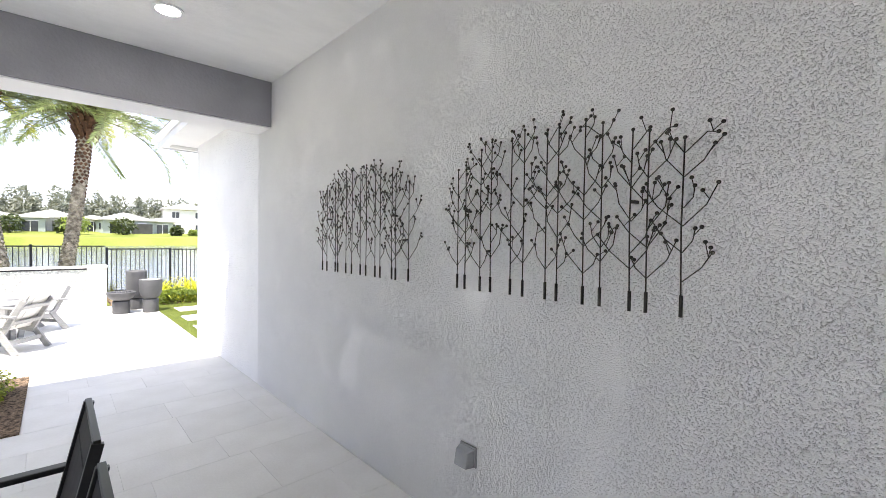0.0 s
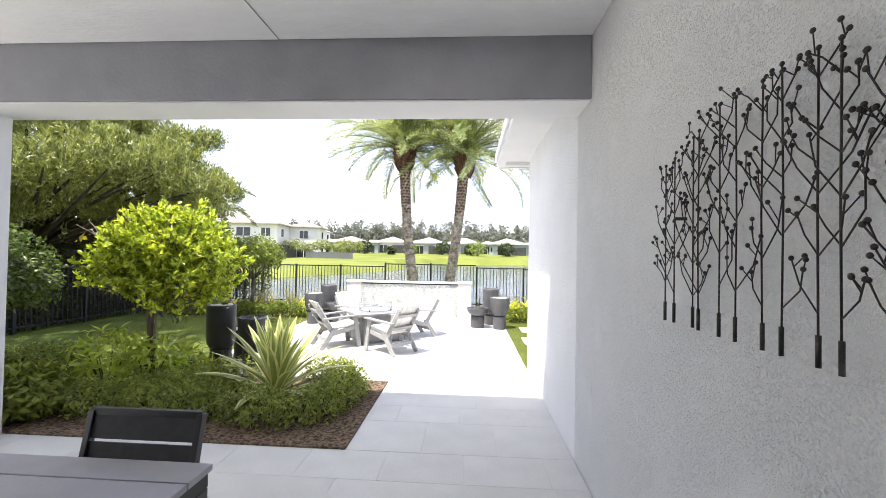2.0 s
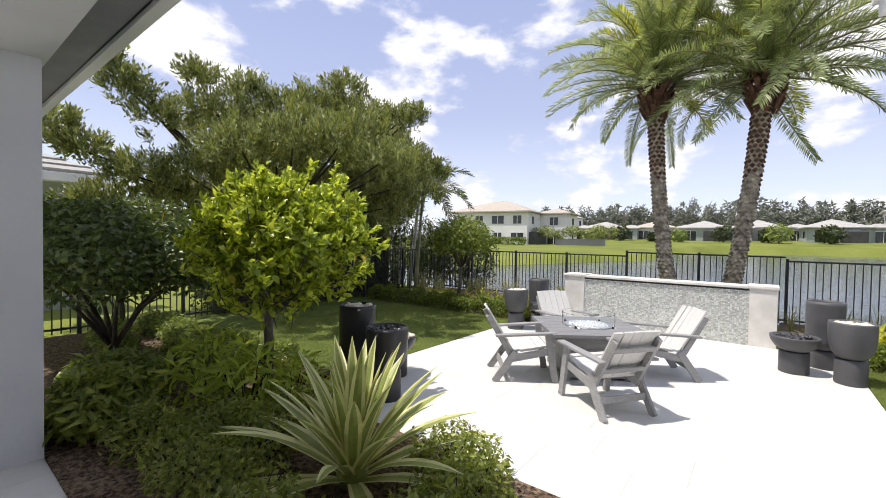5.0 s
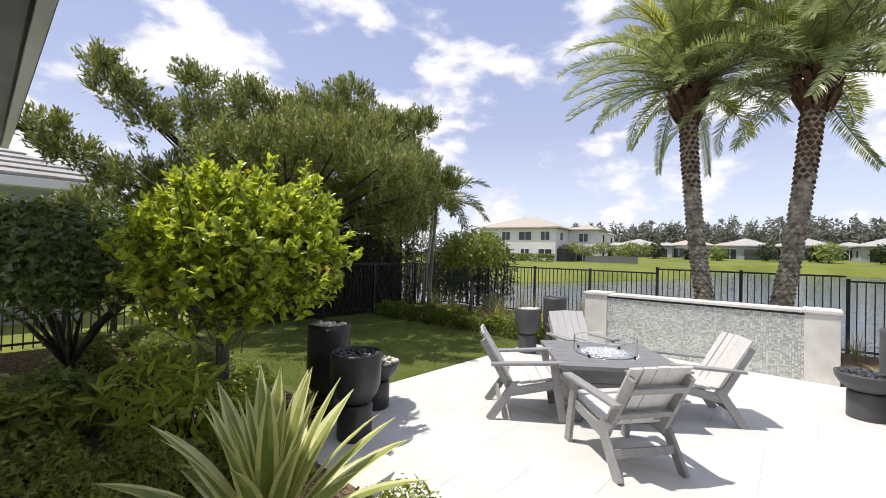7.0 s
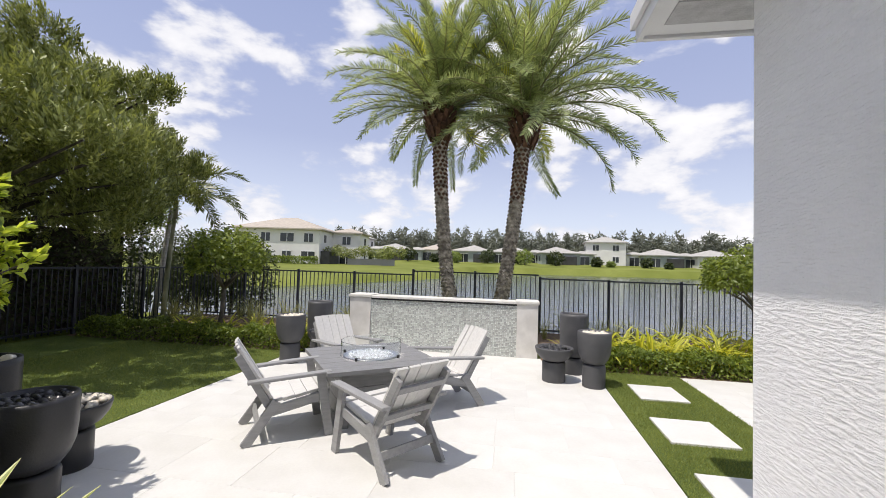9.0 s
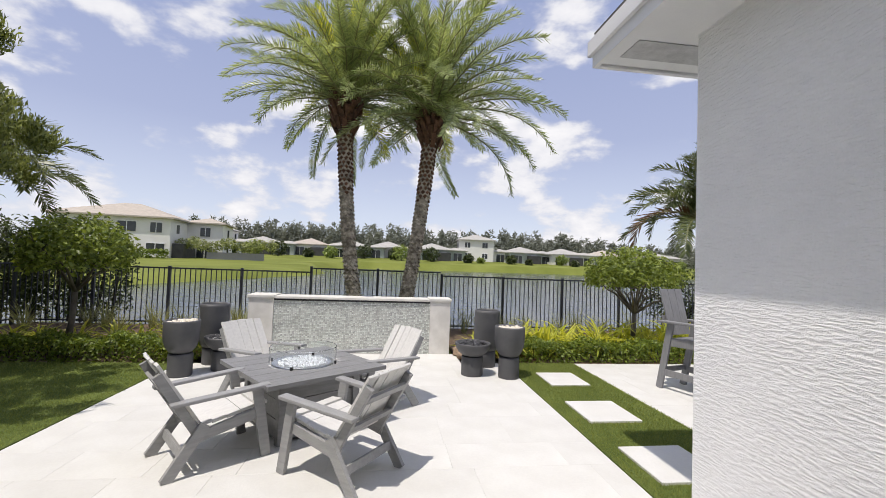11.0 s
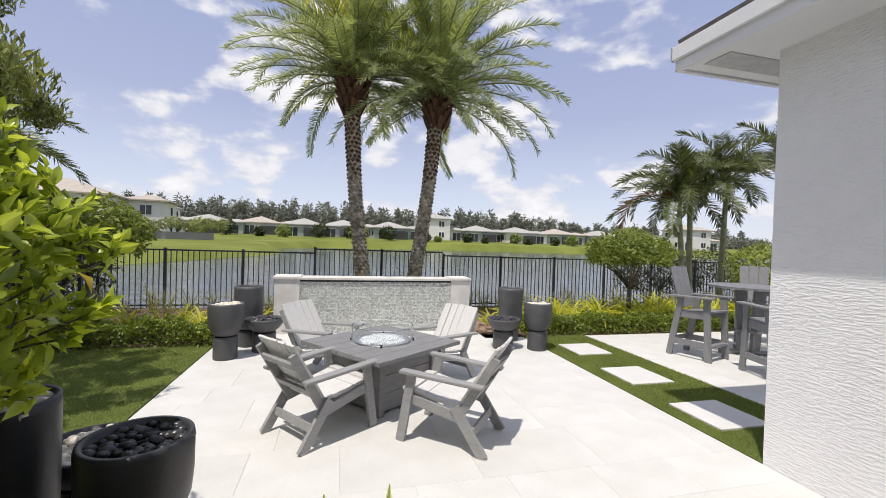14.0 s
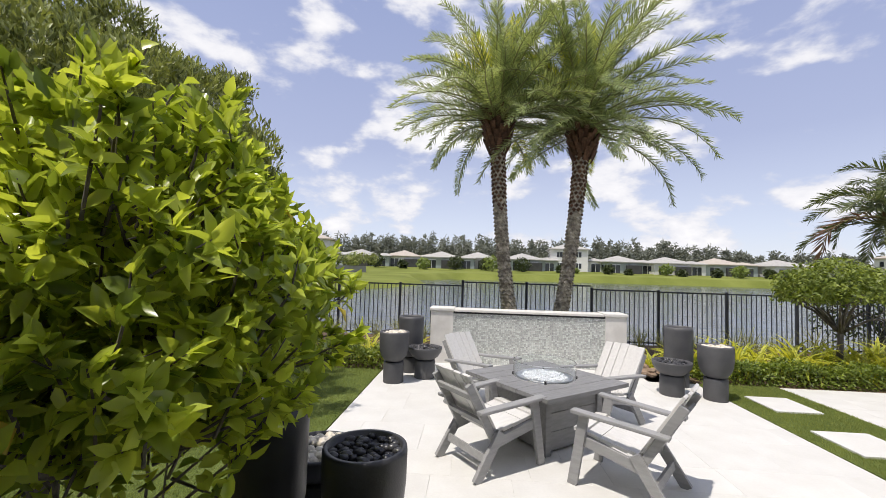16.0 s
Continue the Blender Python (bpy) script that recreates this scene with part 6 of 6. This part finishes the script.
# shrubs and trees among the far houses, and the woods behind them
r = random.Random(33)
for k in range(26):
    x = -54 + 6.6 * k + r.uniform(-3.2, 3.2)
    y = 112 + r.uniform(-3, 4)
    s = r.uniform(0.7, 2.3)
    t = thing("far_tree", "round green tree beside a lakeside house", "tree", "trees among the lakeside houses", pose(x, y, ground_height(x, y) - 0.1))
    part("trunk", Shape().tube([(0, 0, 0), (0.1, 0, s * 0.8)], [0.16, 0.1], 6), BARK, t)
    part("crown", leaf_mesh("crown", *in_ball(330, (0, 0, s * 0.95), (s * 0.95, s * 0.9, s * 0.75), 0.45), 0.75, 0.42), LEAF_SHADE_TONE if k % 3 else LEAF_DARK, t)
pos, nor = [], []
rr = np.random.default_rng(9)
for k in range(1000):
    x = -90 + 250 * rr.random()
    y = 136 + 26 * rr.random()
    hgt = (5.0 + 5.5 * rr.random() ** 1.8) * (1.0 if x < 75 else 0.75)
    wd = 1.1 + 1.0 * rr.random()
    n = 120
    u = rr.random(n) ** 0.8
    a = 6.28 * rr.random(n)
    rad = wd * (1 - u) ** 0.7 * np.sqrt(rr.random(n)) + 0.15
    pos.append(np.stack([x + rad * np.cos(a) + 0.4 * np.sin(3 * u), y + rad * np.sin(a), 2.0 + 0.12 * hgt + u * hgt], 1))
    nor.append(np.stack([np.cos(a), np.sin(a), 0.4 + 0 * a], 1))
for k in range(170):
    x, y = -95 + 260 * rr.random(), 132 + 6 * rr.random()
    p, q = in_ball(80, (x, y, 4.2), (4.5, 2.0, 2.8), 0.3)
    pos.append(p); nor.append(q)
# The woods look hazy through their greyed leaf colour only.
tagged(part("far_woods", leaf_mesh("far_woods", np.concatenate(pos), np.concatenate(nor), 1.3, 0.42), LEAF_FAR_HAZE, None, "line of tall feathery trees beyond the houses, haze put into the leaf colour"), category="woods", kind="stuff")
# vine-covered screen by the near white house
sc = thing("vine_fence", "grey fence topped with a climbing green hedge", "fence", m=pose(-25.3, 73.5, ground_height(-27, 73)))
part("panel", Shape().span((-3.0, -0.1, -0.3), (5.5, 0.1, 1.1)), BARBOARD, sc)
vb = [((-6.6 + 1.45 * k, 0.3 * math.sin(2.3 * k), 2.2 + 0.35 * math.sin(1.7 * k)), (1.0, 0.9, 0.85 + 0.2 * math.sin(3.1 * k)), 260) for k in range(10)]
part("foliage", leaf_mesh("foliage", *in_balls(vb, 0.3), 0.42, 0.16), LEAF_TREE, sc)
t = thing("clipped_hedge", "long clipped green hedge before the white house", "hedge", m=pose(-38.5, 68.0, ground_height(-35, 68)))
part("foliage", leaf_mesh("foliage", *in_box(2400, (-6, -0.6, -0.3), (7, 0.6, 1.1), 0.3), 0.4, 0.2), LEAF_CLIP, t)
t = thing("young_tree", "slim young tree beside the white house", "tree", m=pose(-37.0, 57.0, ground_height(-37, 57)))
part("trunk", Shape().tube([(0, 0, -0.3), (0.1, 0, 2.2)], [0.08, 0.05], 6), BARK, t)
part("crown", leaf_mesh("crown", *in_ball(500, (0, 0, 3.0), (1.3, 1.2, 1.5), 0.3), 0.4, 0.2), LEAF_MID, t)

# ---- pavers, one by one ----
PV = {}


def paver(parent, x0, y0, x1, y1):
    w, d = round(x1 - x0, 2), round(y1 - y0, 2)
    g, b = 0.0007, 0.0013
    if (w, d) not in PV:
        a, c = w / 2 - g, d / 2 - g
        me = Shape().add([(-a, -c, -0.018), (a, -c, -0.018), (a, c, -0.018), (-a, c, -0.018), (-a, -c, -b), (a, -c, -b), (a, c, -b), (-a, c, -b),
                          (-a + b, -c + b, 0), (a - b, -c + b, 0), (a - b, c - b, 0), (-a + b, c - b, 0)],
                         [(8, 9, 10, 11), (0, 1, 5, 4), (1, 2, 6, 5), (2, 3, 7, 6), (3, 0, 4, 7), (4, 5, 9, 8), (5, 6, 10, 9), (6, 7, 11, 10), (7, 4, 8, 11)]).mesh("paver")
        me.materials.append(PAVER)
        PV[(w, d)] = me
    ob = new("paver", PV[(w, d)])
    ob.parent = parent
    ob.location = ((x0 + x1) / 2, (y0 + y1) / 2, 0)


def lay(parent, x0, x1, y0, y1, seed):
    r = random.Random(seed)
    y, row = y0, 0
    while y < y1 - 0.02:
        d = min((0.61, 0.41)[row % 2], y1 - y)
        if y1 - (y + d) < 0.12:
            d = y1 - y
        x = x0
        first = (0.61, 0.3, 0.46)[row % 3]
        while x < x1 - 0.02:
            w = first if x == x0 else (0.61 if r.random() < 0.7 else 0.92)
            w = min(w, x1 - x)
            if x1 - (x + w) < 0.15:
                w = x1 - x
            paver(parent, x, y, x + w, y + d)
            x += w
        y += d
        row += 1


lay(floor, -0.258, 1.558, 4.502, 6.312, 3)
lay(floor, -3.088, 1.558, 6.314, 11.76, 4)
lay(floor, -3.26, 1.558, 0.40, 4.50, 5)
lay(terrace, 2.702, 7.2, 7.6, 11.148, 6)
rest = Shape().span((-7.4, -8.9, -0.017), (1.556, 0.398, 0.0)).span((-7.4, 0.40, -0.017), (-3.262, 4.498, 0.0)).span((7.202, 5.0, -0.017), (9.49, 11.148, 0.0)).span((2.702, 5.0, -0.017), (7.2, 7.598, 0.0))
setting("paving_rest", rest, PAVER, "ivory paving behind the porch and the terrace", "paving")
